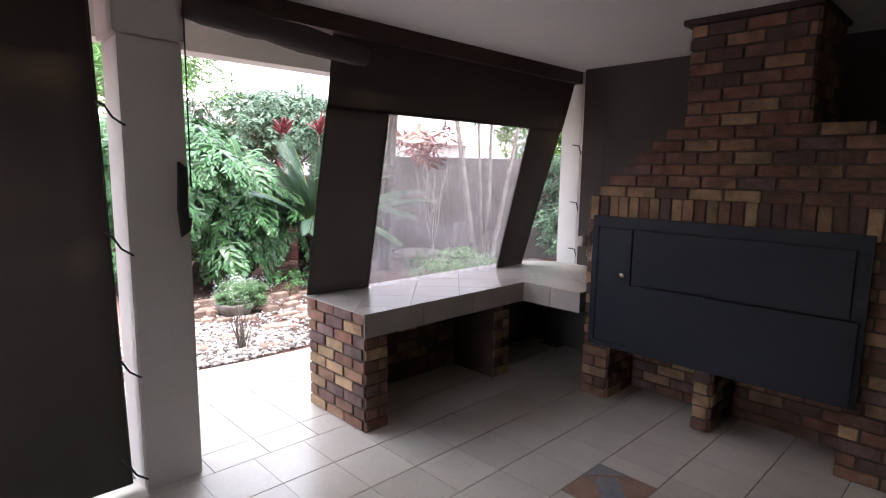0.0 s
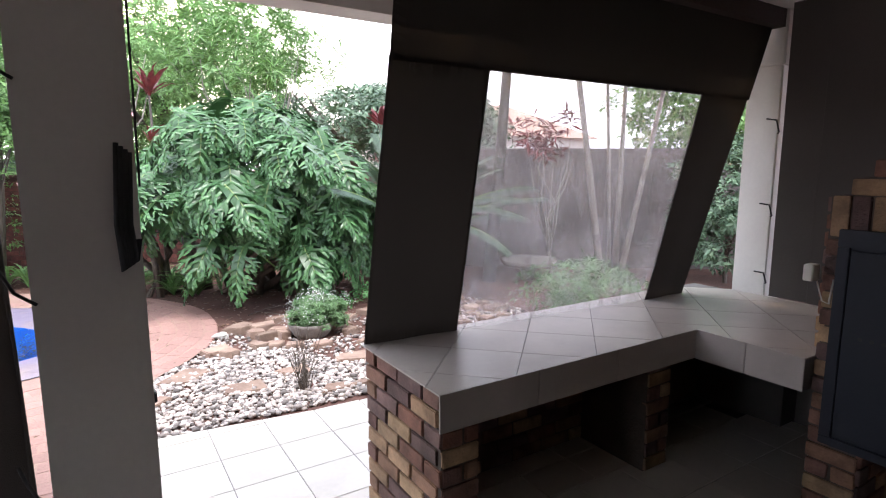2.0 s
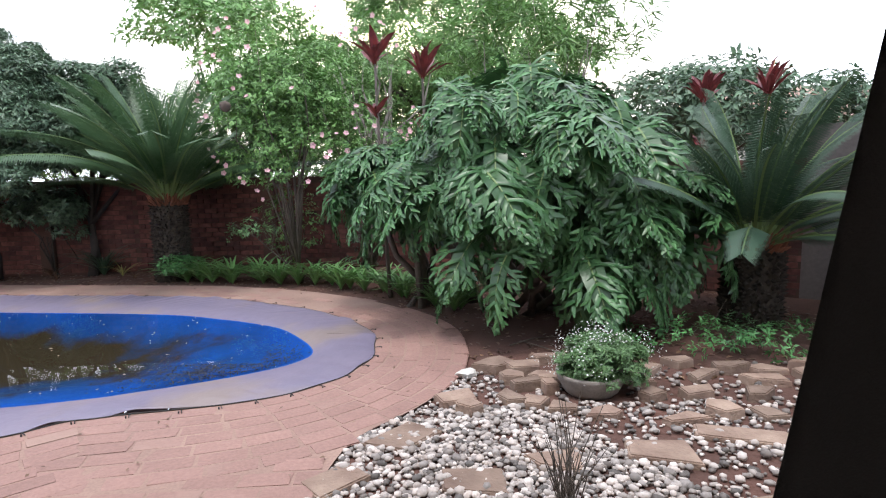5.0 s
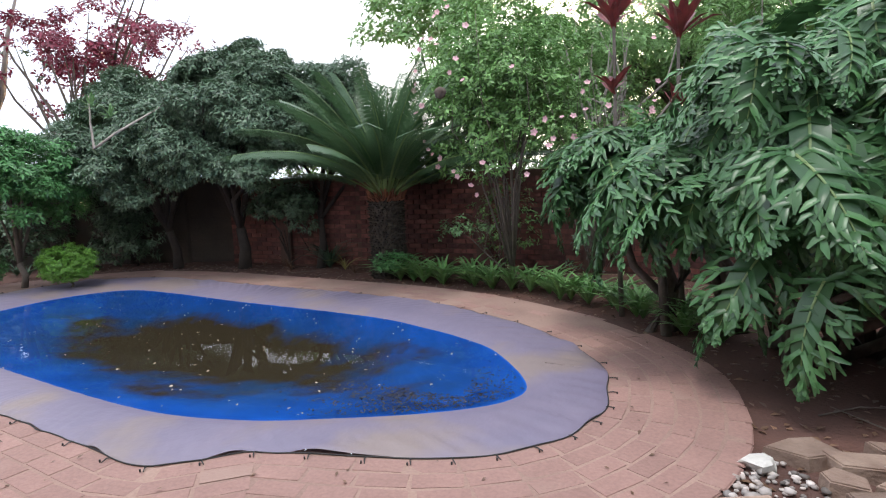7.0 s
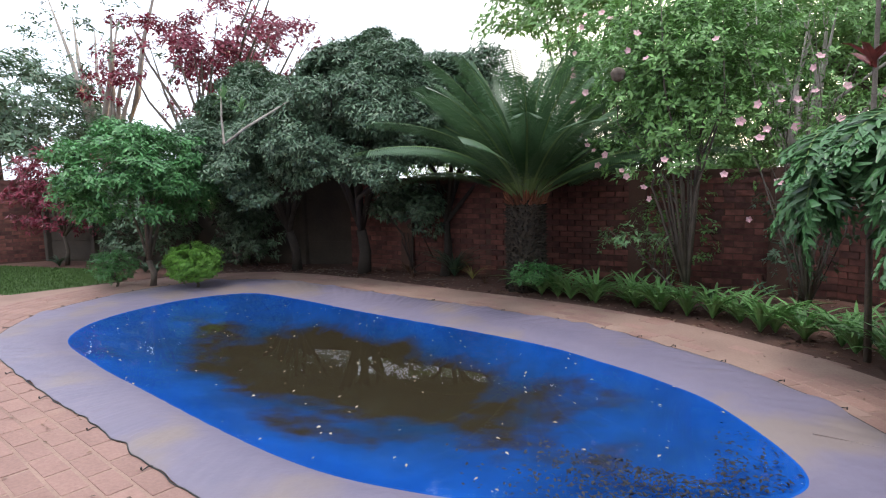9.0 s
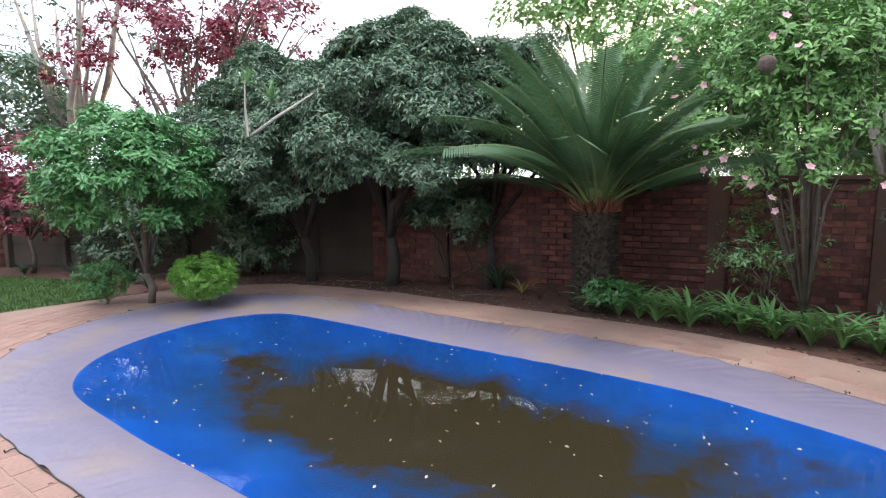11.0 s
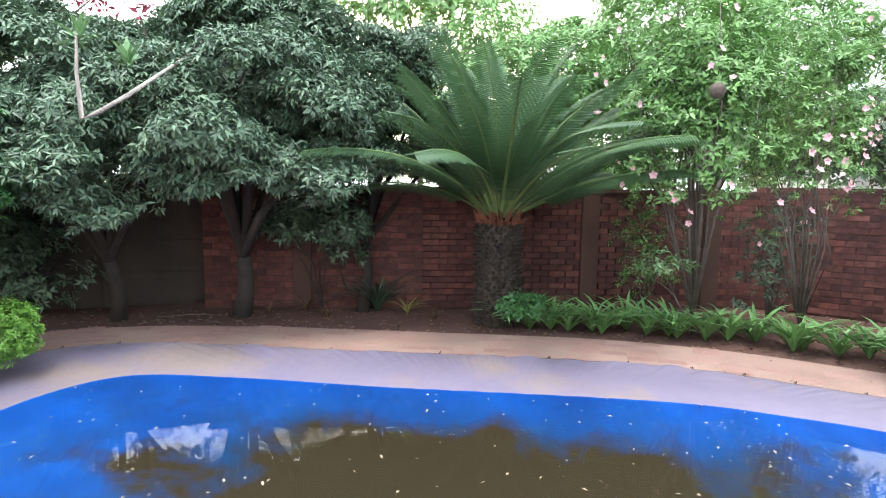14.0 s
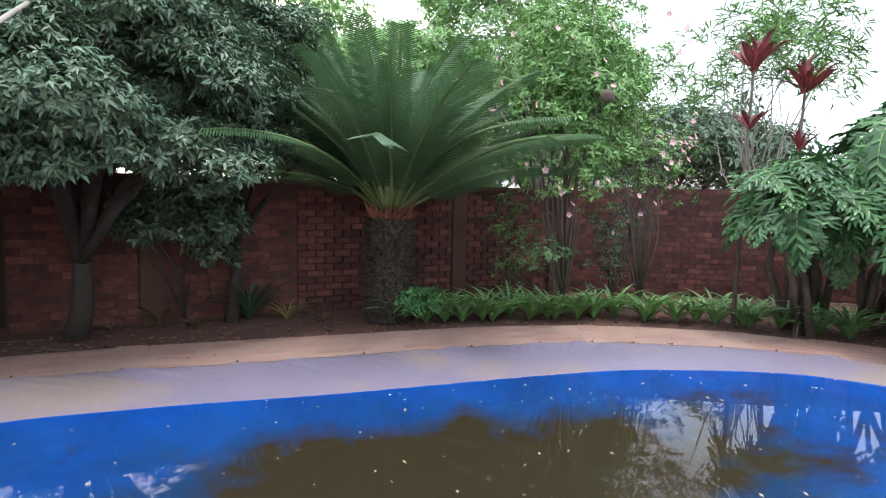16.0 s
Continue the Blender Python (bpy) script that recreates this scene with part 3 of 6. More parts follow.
for y0, y1 in ((2.17, 2.39), (1.36, 1.48), (0.1, 0.61)):
    part("pier", box(bmesh.new(), G0 + 0.02, 5.05, y0 + 0.01, y1 - 0.01, 0, 1.4 if y1 != 1.48 else 0.6), M_MORTAR, bbq)
    brick_face(bbq, (G0 + 0.02, y1), (0, -1), y1 - y0, 0, 1.45 if y1 != 1.48 else 0.55, seed=int(y0 * 100), out=(-1, 0))
    brick_face(bbq, (G0 + 0.02, y0), (1, 0), 0.43, 0, 0.55, seed=int(y0 * 90) + 7)
brick_face(bbq, (G0 + 0.45, 2.17), (0, -1), 1.56, 0, 0.51, seed=31, out=(-1, 0))
# soldier course
for i in range(29):
    y = 2.385 - 0.0425 - i * 0.0815
    ob_bm = box(bmesh.new(), G0 + 0.004 + 0.004 * (i % 3), G0 + 0.08, y - 0.036, y + 0.036, 1.46, 1.65, 0.004)
    part("brick", ob_bm, M_BRICK, bbq)
STEPS = [(2.31, 1.735), (2.23, 1.82), (2.12, 1.9), (2.03, 1.985), (1.9, 2.07), (1.8, 2.15)]
zlo = 1.65
for i, (yl, zt) in enumerate(STEPS):
    yr = 2 * 1.3 - yl + 0.0
    yr = 1.2 * 2 - yl
    part("core", box(bmesh.new(), G0 + 0.02, 5.06, yr + 0.01, yl - 0.01, zlo, zt), M_MORTAR, bbq)
    brick_face(bbq, (G0 + 0.02, yl), (0, -1), yl - yr, zlo, zt, seed=50 + i, out=(-1, 0))
    zlo = zt
part("chimney_core", box(bmesh.new(), G0 + 0.02, 4.6, 0.93, 1.66, 2.15, CEIL), M_MORTAR, bbq)
brick_face(bbq, (G0 + 0.02, 1.67), (0, -1), 0.74, 2.15, CEIL - 0.04, seed=61, out=(-1, 0))
brick_face(bbq, (4.6, 1.66), (-1, 0), 0.66, 2.15, CEIL - 0.04, seed=62, out=(0, 1))
brick_face(bbq, (G0 + 0.02, 0.93), (1, 0), 0.66, 2.15, CEIL - 0.04, seed=63)
part("cap_course", box(bmesh.new(), G0 - 0.03, 4.65, 0.9, 1.72, CEIL - 0.04, CEIL - 0.002, 0.005), M_DARKWOOD, bbq)
brick_face(bbq, (5.05, 2.39), (-1, 0), 1.1, 0.9, 1.65, seed=64, out=(0, 1))

grill = thing("grill_cabinet", (3.9, 1.4, 0.47), "black painted steel barbecue cabinet with sliding front and side door", "barbecue")
X0 = G0 - 0.045
part("case", box(bmesh.new(), X0 + 0.02, G0 + 0.42, 0.56, 2.3, 0.48, 1.46), M_STEEL, grill)
for b in ((X0, X0 + 0.03, 0.53, 2.32, 1.42, 1.5), (X0, X0 + 0.03, 0.53, 2.32, 0.46, 0.5), (X0, X0 + 0.03, 2.27, 2.32, 0.501, 1.419), (X0, X0 + 0.03, 0.53, 0.6, 0.501, 1.419)):
    part("frame", box(bmesh.new(), *b, 0.003), M_STEEL, grill)
door = part("side_door", box(bmesh.new(), X0 - 0.006, X0 + 0.018, 1.985, 2.262, 0.515, 1.405, 0.003), M_STEEL, grill)
part("upper_shutter", box(bmesh.new(), X0 - 0.004, X0 + 0.018, 0.61, 1.975, 1.0, 1.41, 0.003), M_STEEL, grill)
part("lower_shutter", box(bmesh.new(), X0 - 0.028, X0 - 0.008, 0.56, 1.98, 0.48, 0.99, 0.004), M_STEEL, grill)
part("knob", tube(bmesh.new(), [(X0 - 0.005, 2.03, 1.06), (X0 - 0.03, 2.03, 1.06), (X0 - 0.036, 2.03, 1.06), (X0 - 0.05, 2.03, 1.06), (X0 - 0.055, 2.03, 1.06)], [0.008, 0.008, 0.02, 0.022, 0.012], 16), M_CHROME, grill, "round chrome knob", smooth=True)
for i in range(4):
    part("vent_hole", tube(bmesh.new(), [(X0 - 0.0065, 2.19 - 0.045 * i, 1.01), (X0 - 0.009, 2.19 - 0.045 * i, 1.01)], 0.009, 10), M_BLACK, grill)


# ---- garden walls ----
def garden_wall(name, a, b, height, mat, label, bricks=None):
    a, b = Vector((*a, 0)), Vector((*b, 0))
    d = (b - a).normalized()
    nrm = Vector((d.y, -d.x, 0))
    t = thing(name, (a.x, a.y, 0), label, kind="structure")
    bm = bmesh.new()
    lo = [a, b, b - nrm * 0.22, a - nrm * 0.22]
    v0 = [bm.verts.new(p + Vector((0, 0, -0.1))) for p in lo]
    v1 = [bm.verts.new(p + Vector((0, 0, height))) for p in lo]
    bm.faces.new(v1)
    for i in range(4):
        bm.faces.new((v0[i], v0[(i + 1) % 4], v1[(i + 1) % 4], v1[i]))
    bmesh.ops.recalc_face_normals(bm, faces=bm.faces)
    part("core", bm, mat, t)
    return t, a, b, d, nrm


WA, WC = (-6.2, 13.15), (1.4, 13.1)
def brick_rows(parent, a, d, nrm, length, z0, z1, mat, seed, skip=None):
    """The same courses joined in one mesh."""
    rnd = random.Random(seed)
    V, F = [], []
    base = wloc(parent)
    for c in range(int(round((z1 - z0) / 0.085))):
        z, s = z0 + c * 0.085, -(0.117 if c % 2 else 0.0)
        while s < length:
            p, q = max(s, 0) + 0.001, min(s + 0.222, length)
            s += 0.234
            if q - p < 0.03 or (skip and skip((p + q) / 2)):
                continue
            o = rnd.uniform(0.006, 0.014)
            k = len(V)
            for zz, e in ((z + 0.006, 0), (z + 0.079, 0)):
                for t in (p, q):
                    for n in (-0.02, o):
                        w = a + d * t + nrm * n - base
                        V.append((w.x, w.y, zz - base.z))
            F += [(k + 1, k + 3, k + 7, k + 5), (k, k + 1, k + 5, k + 4), (k + 3, k + 2, k + 6, k + 7), (k + 5, k + 7, k + 6, k + 4), (k, k + 2, k + 3, k + 1)]
    tagged(raw("bricks", V, F, mat, parent), kind="stuff")


back_wall, A, B, D, NR = garden_wall("wall_garden_back", WA, WC, 1.58, M_GMORTAR, "old red brick garden wall stained with soil")
brick_rows(back_wall, A, D, NR, (B - A).length, 0, 1.53, M_GBRICK_I, 8, lambda t: 2.9 < t < 6.3)
part("coping", box(bmesh.new(), -6.2, 1.4, 13.08, 13.4, 1.58, 1.64, 0.01), M_GMORTAR, back_wall)
for x in (-4.9, -1.0, 0.75):
    part("pilaster", box(bmesh.new(), x - 0.12, x + 0.12, 13.04, 13.12, -0.1, 1.58, 0.006), M_GMORTAR, back_wall)
side_wall, A, B, D, NR = garden_wall("wall_garden_side", WC, (6.4, 9.6), 1.7, M_GMORTAR, "old red brick garden wall behind the philodendron")
brick_rows(side_wall, A, D, NR, (B - A).length, 0, 1.7, M_GBRICK_I, 9)
grey_wall, A, B, D, NR = garden_wall("wall_garden_grey", (6.4, 9.6), (12.5, 5.2), 2.1, M_GREYWALL, "tall plain grey-brown garden wall")
conc_wall, A, B, D, NR = garden_wall("wall_concrete", (-13.5, 11.5), (-6.2, 13.6), 1.75, M_CONC, "dark weathered concrete panel wall")
for k in range(6):
    for r in range(4):
        p, q = A + D * (0.08 + 1.26 * k), A + D * (1.22 + 1.26 * k)
        bm = bmesh.new()
        vs = [bm.verts.new((*(w + NR * o).xy, z)) for w in (p, q) for o in (0.0, 0.03) for z in (0.02 + 0.43 * r, 0.43 * (r + 1))]
        bmesh.ops.convex_hull(bm, input=vs)
        part("panel", bm, M_CONC, conc_wall)
for k in range(7):
    p = A + D * 1.26 * k + NR * 0.03
    part("wall_post", box(bmesh.new(), p.x - 0.07, p.x + 0.07, p.y - 0.07, p.y + 0.07, -0.1, 1.85, 0.01), M_CONC, conc_wall)
left_wall, A, B, D, NR = garden_wall("wall_garden_left", (-18, 4.0), (-13.5, 11.5), 1.8, M_GMORTAR, "brick garden wall behind the lawn")
brick_rows(left_wall, A, D, NR, (B - A).length, 0, 1.8, M_GBRICK_I, 10)


# ---- plants ----
def leaf_cloud(points, normals, size, rng, aspect=0.45, droop=0.3, fold=0.25):
    """Folded pointed leaves, six verts each, at points; they face roughly along normals."""
    n = len(points)
    nr = normals + rng.normal(0, 0.55, (n, 3))
    nr /= np.linalg.norm(nr, axis=1, keepdims=True) + 1e-9
    d = rng.normal(0, 1, (n, 3)) + np.array((0, 0, -droop * 2))
    d -= nr * (d * nr).sum(1, keepdims=True)
    d /= np.linalg.norm(d, axis=1, keepdims=True) + 1e-9
    s = np.cross(nr, d)
    L = (size * rng.uniform(0.65, 1.25, n))[:, None]
    Wd = L * aspect * 0.5
    P = points
    base, tip = P, P + d * L - nr * L * 0.12
    midp = P + d * L * 0.45
    l1, r1 = midp + s * Wd + nr * Wd * fold, midp - s * Wd + nr * Wd * fold
    V = np.stack((base, l1, tip, r1), 1).reshape(-1, 3)
    k = np.arange(n)[:, None] * 4
    F = np.concatenate((k + np.array((0, 1, 2)), k + np.array((0, 2, 3))))
    return V, F


def sprigs(points, normals, size, rng, aspect=0.4, droop=0.4, count=7):
    """Rosettes of pointed leaves round a shoot that faces outward and up; each leaf is folded along its midrib."""
    n = len(points)
    ax = normals * 0.7 + rng.normal(0, 0.3, (n, 3)) + np.array((0, 0, 0.45))
    ax /= np.linalg.norm(ax, axis=1, keepdims=True)
    e1 = np.cross(ax, rng.normal(0, 1, (n, 3)))
    e1 /= np.linalg.norm(e1, axis=1, keepdims=True) + 1e-9
    e2 = np.cross(ax, e1)
    ph = (np.arange(count)[None] * math.tau / count + rng.uniform(-0.35, 0.35, (n, count)))[..., None]
    d = e1[:, None] * np.cos(ph) + e2[:, None] * np.sin(ph) + ax[:, None] * rng.uniform(0.1, 0.8, (n, count, 1))
    d[..., 2] -= droop * rng.uniform(0.3, 1.1, (n, count))
    d /= np.linalg.norm(d, axis=2, keepdims=True)
    nr = ax[:, None] - d * (d * ax[:, None]).sum(2, keepdims=True)
    nr /= np.linalg.norm(nr, axis=2, keepdims=True) + 1e-9
    sd = np.cross(nr, d)
    L = size * rng.uniform(0.6, 1.3, (n, count, 1))
    P = points[:, None] + ax[:, None] * size * rng.uniform(-0.5, 0.5, (n, count, 1)) + d * L * 0.12
    W = L * aspect * 0.5
    mid = P + d * L * 0.42
    V = np.stack((P, mid + sd * W + nr * W * 0.3, P + d * L - nr * L * 0.14, mid - sd * W + nr * W * 0.3), 2).reshape(-1, 3)
    k = np.arange(n * count)[:, None] * 4
    return V, np.concatenate((k + np.array((0, 1, 2)), k + np.array((0, 2, 3))))


def pads(rng, centre, radii, count, per, pad, shell=0.75, low=-0.4):
    """Points over rounded boughs that together make an uneven crown, with outward normals."""
    c, r = np.array(centre, float), np.array(radii, float)
    K = max(6, min(count, int(8.0 * (r.mean() / pad) ** 2)))
    u = rng.normal(0, 1, (K * 5, 3))
    u /= np.linalg.norm(u, axis=1, keepdims=True)
    u = u[u[:, 2] > low][:K]
    K = len(u)
    deep = rng.random((K, 1)) < 0.22
    cen = u * np.where(deep, rng.uniform(0.1, 0.6, (K, 1)), rng.uniform(shell, 1.0, (K, 1)) ** 0.7) * rng.uniform(0.86, 1.08, (K, 1)) * r
    m = max(3, count * per // K)
    size = pad * rng.uniform(0.65, 1.35, (K, 1, 1))
    v = rng.normal(0, 1, (K, m, 3)) + u[:, None] * 0.5 + np.array((0, 0, 0.35))
    v /= np.linalg.norm(v, axis=2, keepdims=True)
    pts = cen[:, None] + v * size * rng.uniform(0.6, 1.05, (K, m, 1)) * np.array((1.15, 1.15, 0.62))
    nr = v * 0.8 + u[:, None] * 0.4 + np.array((0, 0, 0.3))
    return (pts + c).reshape(-1, 3), (nr / np.linalg.norm(nr, axis=2, keepdims=True)).reshape(-1, 3)


def fast_mesh(name, V, F, mat, parent, label="", kind=""):
    me = bpy.data.meshes.new(name)
    V, F = np.ascontiguousarray(V, dtype=np.float32), np.ascontiguousarray(F, dtype=np.int32)
    me.vertices.add(len(V))
    me.vertices.foreach_set("co", V.ravel())
    me.loops.add(F.size)
    me.loops.foreach_set("vertex_index", F.ravel())
    me.polygons.add(len(F))
    me.polygons.foreach_set("loop_start", np.arange(len(F), dtype=np.int32) * F.shape[1])
    me.update(calc_edges=True)
    me.materials.append(mat)
    ob = new(name, me)
    ob.parent = parent
    if label or kind:
        tagged(ob, label, kind=kind)
    return ob


def clumps(rng, centre, radii, count, per, spread, shell=0.75, low=-0.4):
    """Points in clumps over an ellipsoid's shell, with outward normals."""
    c, r = np.array(centre, float), np.array(radii, float)
    u = rng.normal(0, 1, (count * 3, 3))
    u /= np.linalg.norm(u, axis=1, keepdims=True)
    u = u[u[:, 2] > low][:count]
    count = len(u)
    big = max(count // 7, 3) if shell < 0.9 else count
    own = rng.integers(0, big, count)
    u[big:] = u[own[big:]] + rng.normal(0, 0.16, (count - big, 3)) if count > big else u[big:]
    depth = rng.uniform(shell, 1.0, (big, 1)) ** 0.7
    cc = u * depth[own] * rng.uniform(0.88, 1.05, (count, 1)) * r
    pts = (cc[:, None, :] + rng.normal(0, spread, (len(u), per, 3)) * np.array((1, 1, 0.75))).reshape(-1, 3)
    nr = np.repeat(u, per, 0) + np.array((0, 0, 0.5))
    return pts + c, nr / np.linalg.norm(nr, axis=1, keepdims=True)


def limbs(bm, base, ends, r0, rng, wobble=0.12, sides=7):
    """Tapered limbs from base to each end, bending on the way."""
    for e in ends:
        b, e = Vector(base), Vector(e)
        m1 = b.lerp(e, 0.35) + Vector(rng.normal(0, wobble, 3))
        m1.z += abs(e.z - b.z) * 0.08
        m2 = b.lerp(e, 0.7) + Vector(rng.normal(0, wobble, 3))
        tube(bm, [b, m1, m2, e], [r0, r0 * 0.75, r0 * 0.5, r0 * 0.15], sides)
    return bm


def tree(name, base, label, crown, radii, leafmat, barkmat=None, n=160, per=60, size=0.1, spread=0.22, trunk_r=0.12, stems=6, aspect=0.4, droop=0.5, category="tree", fork=0.4, seed=1, shell=0.75, low=-0.4, under=None):
    rng = np.random.default_rng(seed)
    t = thing(name, base, label, category)
    b, c = Vector(base), Vector(crown)
    f = b.lerp(c, fork)
    ends = [c + Vector((radii[0] * rng.uniform(-0.75, 0.75), radii[1] * rng.uniform(-0.75, 0.75), radii[2] * rng.uniform(-0.3, 0.8))) for _ in range(stems)]
    bm = tube(bmesh.new(), [b - Vector((0, 0, 0.05)), b.lerp(f, 0.5) + Vector((0.04, 0.03, 0)), f], [trunk_r * 1.3, trunk_r, trunk_r * 0.85], 10)
    part("trunk", bm, barkmat or M_BARK, t, smooth=True)
    for e in ends:
        part("limb", limbs(bmesh.new(), f, [e], trunk_r * 0.6, rng), barkmat or M_BARK, t, smooth=True)
    P, N = pads(rng, crown, radii, n, max(1, per // 7), spread * 1.9, shell, low)
    if under:
        P[:, 2] += under[0] * (P[:, 1] - crown[1]) + 0.12 * np.sin(P[:, 0] * 2.3 + 1.0)
        k = (P[:, 2] > under[1] + under[0] * (P[:, 1] - under[2])) | (rng.random(len(P)) < 0.4)
        P, N = P[k], N[k]
    V, F = sprigs(P, N, size, rng, aspect, droop)
    fast_mesh("crown", V - np.array(base), F, leafmat, t)
    return t


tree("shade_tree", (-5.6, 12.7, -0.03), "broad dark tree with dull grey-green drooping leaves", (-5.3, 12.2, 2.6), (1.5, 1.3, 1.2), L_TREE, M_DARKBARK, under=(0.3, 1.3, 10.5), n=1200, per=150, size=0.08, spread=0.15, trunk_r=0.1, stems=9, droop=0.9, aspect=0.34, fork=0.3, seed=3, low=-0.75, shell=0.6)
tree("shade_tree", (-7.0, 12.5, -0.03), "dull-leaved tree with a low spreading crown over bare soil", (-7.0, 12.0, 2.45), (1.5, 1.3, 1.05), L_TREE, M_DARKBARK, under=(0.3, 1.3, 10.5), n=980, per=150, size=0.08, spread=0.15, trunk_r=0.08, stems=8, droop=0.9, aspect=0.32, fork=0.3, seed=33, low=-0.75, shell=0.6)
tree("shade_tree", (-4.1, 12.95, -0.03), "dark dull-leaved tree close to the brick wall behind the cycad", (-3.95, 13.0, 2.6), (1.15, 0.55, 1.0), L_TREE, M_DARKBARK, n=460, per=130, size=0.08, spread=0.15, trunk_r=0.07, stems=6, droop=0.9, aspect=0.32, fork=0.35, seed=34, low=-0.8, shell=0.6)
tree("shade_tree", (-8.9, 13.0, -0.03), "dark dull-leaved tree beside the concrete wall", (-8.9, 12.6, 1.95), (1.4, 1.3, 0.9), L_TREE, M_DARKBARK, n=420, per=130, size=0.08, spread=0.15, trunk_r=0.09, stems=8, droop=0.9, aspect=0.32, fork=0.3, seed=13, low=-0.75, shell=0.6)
tree("round_shrub", (-7.9, 10.2, -0.03), "fresh green clipped shrub on several stems beside the lawn", (-7.9, 10.1, 1.7), (1.05, 1.05, 0.78), L_BUSH, n=330, per=80, size=0.085, spread=0.11, trunk_r=0.05, stems=7, category="shrub", seed=4, low=-0.8, fork=0.25)
tree("ball_shrub", (-7.0, 10.3, -0.03), "small lime-green clipped ball shrub", (-7.0, 10.3, 0.4), (0.37, 0.37, 0.27), L_BALL, n=420, per=56, size=0.034, spread=0.03, trunk_r=0.02, stems=5, category="shrub", seed=5, low=-1, shell=0.95)
tree("ball_shrub", (-8.4, 9.9, -0.03), "small dull green clipped shrub half hidden", (-8.4, 9.9, 0.33), (0.3, 0.3, 0.22), L_BUSH, n=130, per=40, size=0.04, spread=0.035, trunk_r=0.02, stems=5, category="shrub", seed=6, low=-1, shell=0.95)
tree("hibiscus", (-0.2, 11.7, -0.03), "tall airy hibiscus with small leaves and pink flowers", (-0.3, 11.75, 2.75), (1.05, 0.9, 1.45), L_HIB, n=200, per=84, size=0.075, spread=0.13, trunk_r=0.03, stems=16, fork=0.08, droop=0.2, category="shrub", seed=7, shell=0.3, low=-0.8)
tree("hibiscus", (0.95, 11.5, -0.03), "thin upright hibiscus stems with sparse small leaves against the sky", (0.95, 11.5, 2.1), (0.95, 0.55, 1.2), L_HIB, n=60, per=42, size=0.06, spread=0.12, trunk_r=0.02, stems=20, fork=0.08, droop=0.2, category="shrub", seed=47, shell=0.3, low=-0.8)
tree("light_tree", (3.0, 16.8, -0.03), "bright green tree beyond the garden wall", (2.7, 16.6, 4.2), (3.5, 2.0, 2.8), L_LIGHT, n=620, per=130, size=0.115, spread=0.26, trunk_r=0.16, stems=10, seed=8, low=-0.95, shell=0.55)
tree("back_tree", (-2.3, 16.5, -0.03), "mid green tree closing the gap above the garden wall", (-0.9, 16.5, 3.0), (2.4, 1.4, 1.9), L_LIGHT, n=520, per=100, size=0.115, spread=0.3, trunk_r=0.1, stems=10, seed=19, low=-0.9)
tree("screen_shrub", (-5.6, 15.6, -0.03), "loose twiggy shrub beyond the wall with sky showing through", (-5.4, 15.6, 2.4), (2.9, 0.7, 1.3), L_HIB, n=170, per=84, size=0.08, spread=0.2, trunk_r=0.03, stems=22, fork=0.08, droop=0.3, category="shrub", seed=51, shell=0.2, low=-0.9)
tree("screen_shrub", (-9.5, 15.8, -0.03), "loose twiggy shrub beyond the wall with sky showing through", (-9.5, 15.8, 2.4), (2.3, 0.7, 1.2), L_TREE, n=110, per=70, size=0.1, spread=0.22, trunk_r=0.03, stems=18, fork=0.08, droop=0.3, category="shrub", seed=52, shell=0.2, low=-0.9)
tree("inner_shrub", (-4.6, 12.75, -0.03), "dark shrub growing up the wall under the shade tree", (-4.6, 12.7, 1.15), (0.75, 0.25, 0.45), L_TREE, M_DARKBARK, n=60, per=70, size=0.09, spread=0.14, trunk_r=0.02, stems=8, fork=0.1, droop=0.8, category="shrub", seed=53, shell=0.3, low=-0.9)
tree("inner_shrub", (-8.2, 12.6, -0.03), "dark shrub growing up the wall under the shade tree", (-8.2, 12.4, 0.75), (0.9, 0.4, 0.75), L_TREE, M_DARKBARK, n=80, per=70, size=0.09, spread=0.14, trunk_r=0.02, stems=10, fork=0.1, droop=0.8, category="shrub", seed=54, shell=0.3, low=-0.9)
tree("pale_tree", (-3.2, 18.0, -0.03), "light open tree beyond the garden wall", (-3.2, 18.0, 5.4), (2.4, 1.6, 1.5), L_LIGHT, n=130, per=55, size=0.18, spread=0.3, trunk_r=0.08, stems=12, seed=9, shell=0.4)
tree("bare_tall_tree", (-16.0, 14.5, -0.03), "tall grey bare-limbed tree behind the lawn", (-16.0, 14.5, 5.6), (3.0, 1.4, 3.0), L_TREE, M_PALEBARK, n=26, per=40, size=0.14, spread=0.3, trunk_r=0.19, stems=10, seed=18, fork=0.3)
tree("red_tree", (-12.5, 15.0, -0.03), "wine-red leaved tree with thin open branches", (-12.4, 15.5, 4.9), (4.9, 2.2, 2.4), L_RED, n=75, per=130, size=0.15, spread=0.23, trunk_r=0.1, stems=26, seed=10, shell=0.5, fork=0.3)
tree("far_tree", (9.0, 18.0, -0.03), "dense green tree in the distance", (9.0, 18.0, 2.6), (4.5, 3, 1.6), L_TREE, n=350, per=70, size=0.2, spread=0.35, trunk_r=0.2, seed=11)
tree("far_tree", (-19.0, 13.0, -0.03), "green tree beyond the lawn", (-19.0, 13.0, 3.2), (3.0, 3, 2.4), L_TREE, n=260, per=60, size=0.2, spread=0.35, trunk_r=0.2, seed=12)
tree("wall_shrub", (-12.3, 11.2, -0.03), "reddish shrub against the far wall", (-12.3, 11.2, 1.5), (1.1, 0.8, 0.9), L_RED, n=110, per=60, size=0.09, spread=0.14, trunk_r=0.04, stems=8, category="shrub", seed=14, low=-0.9)
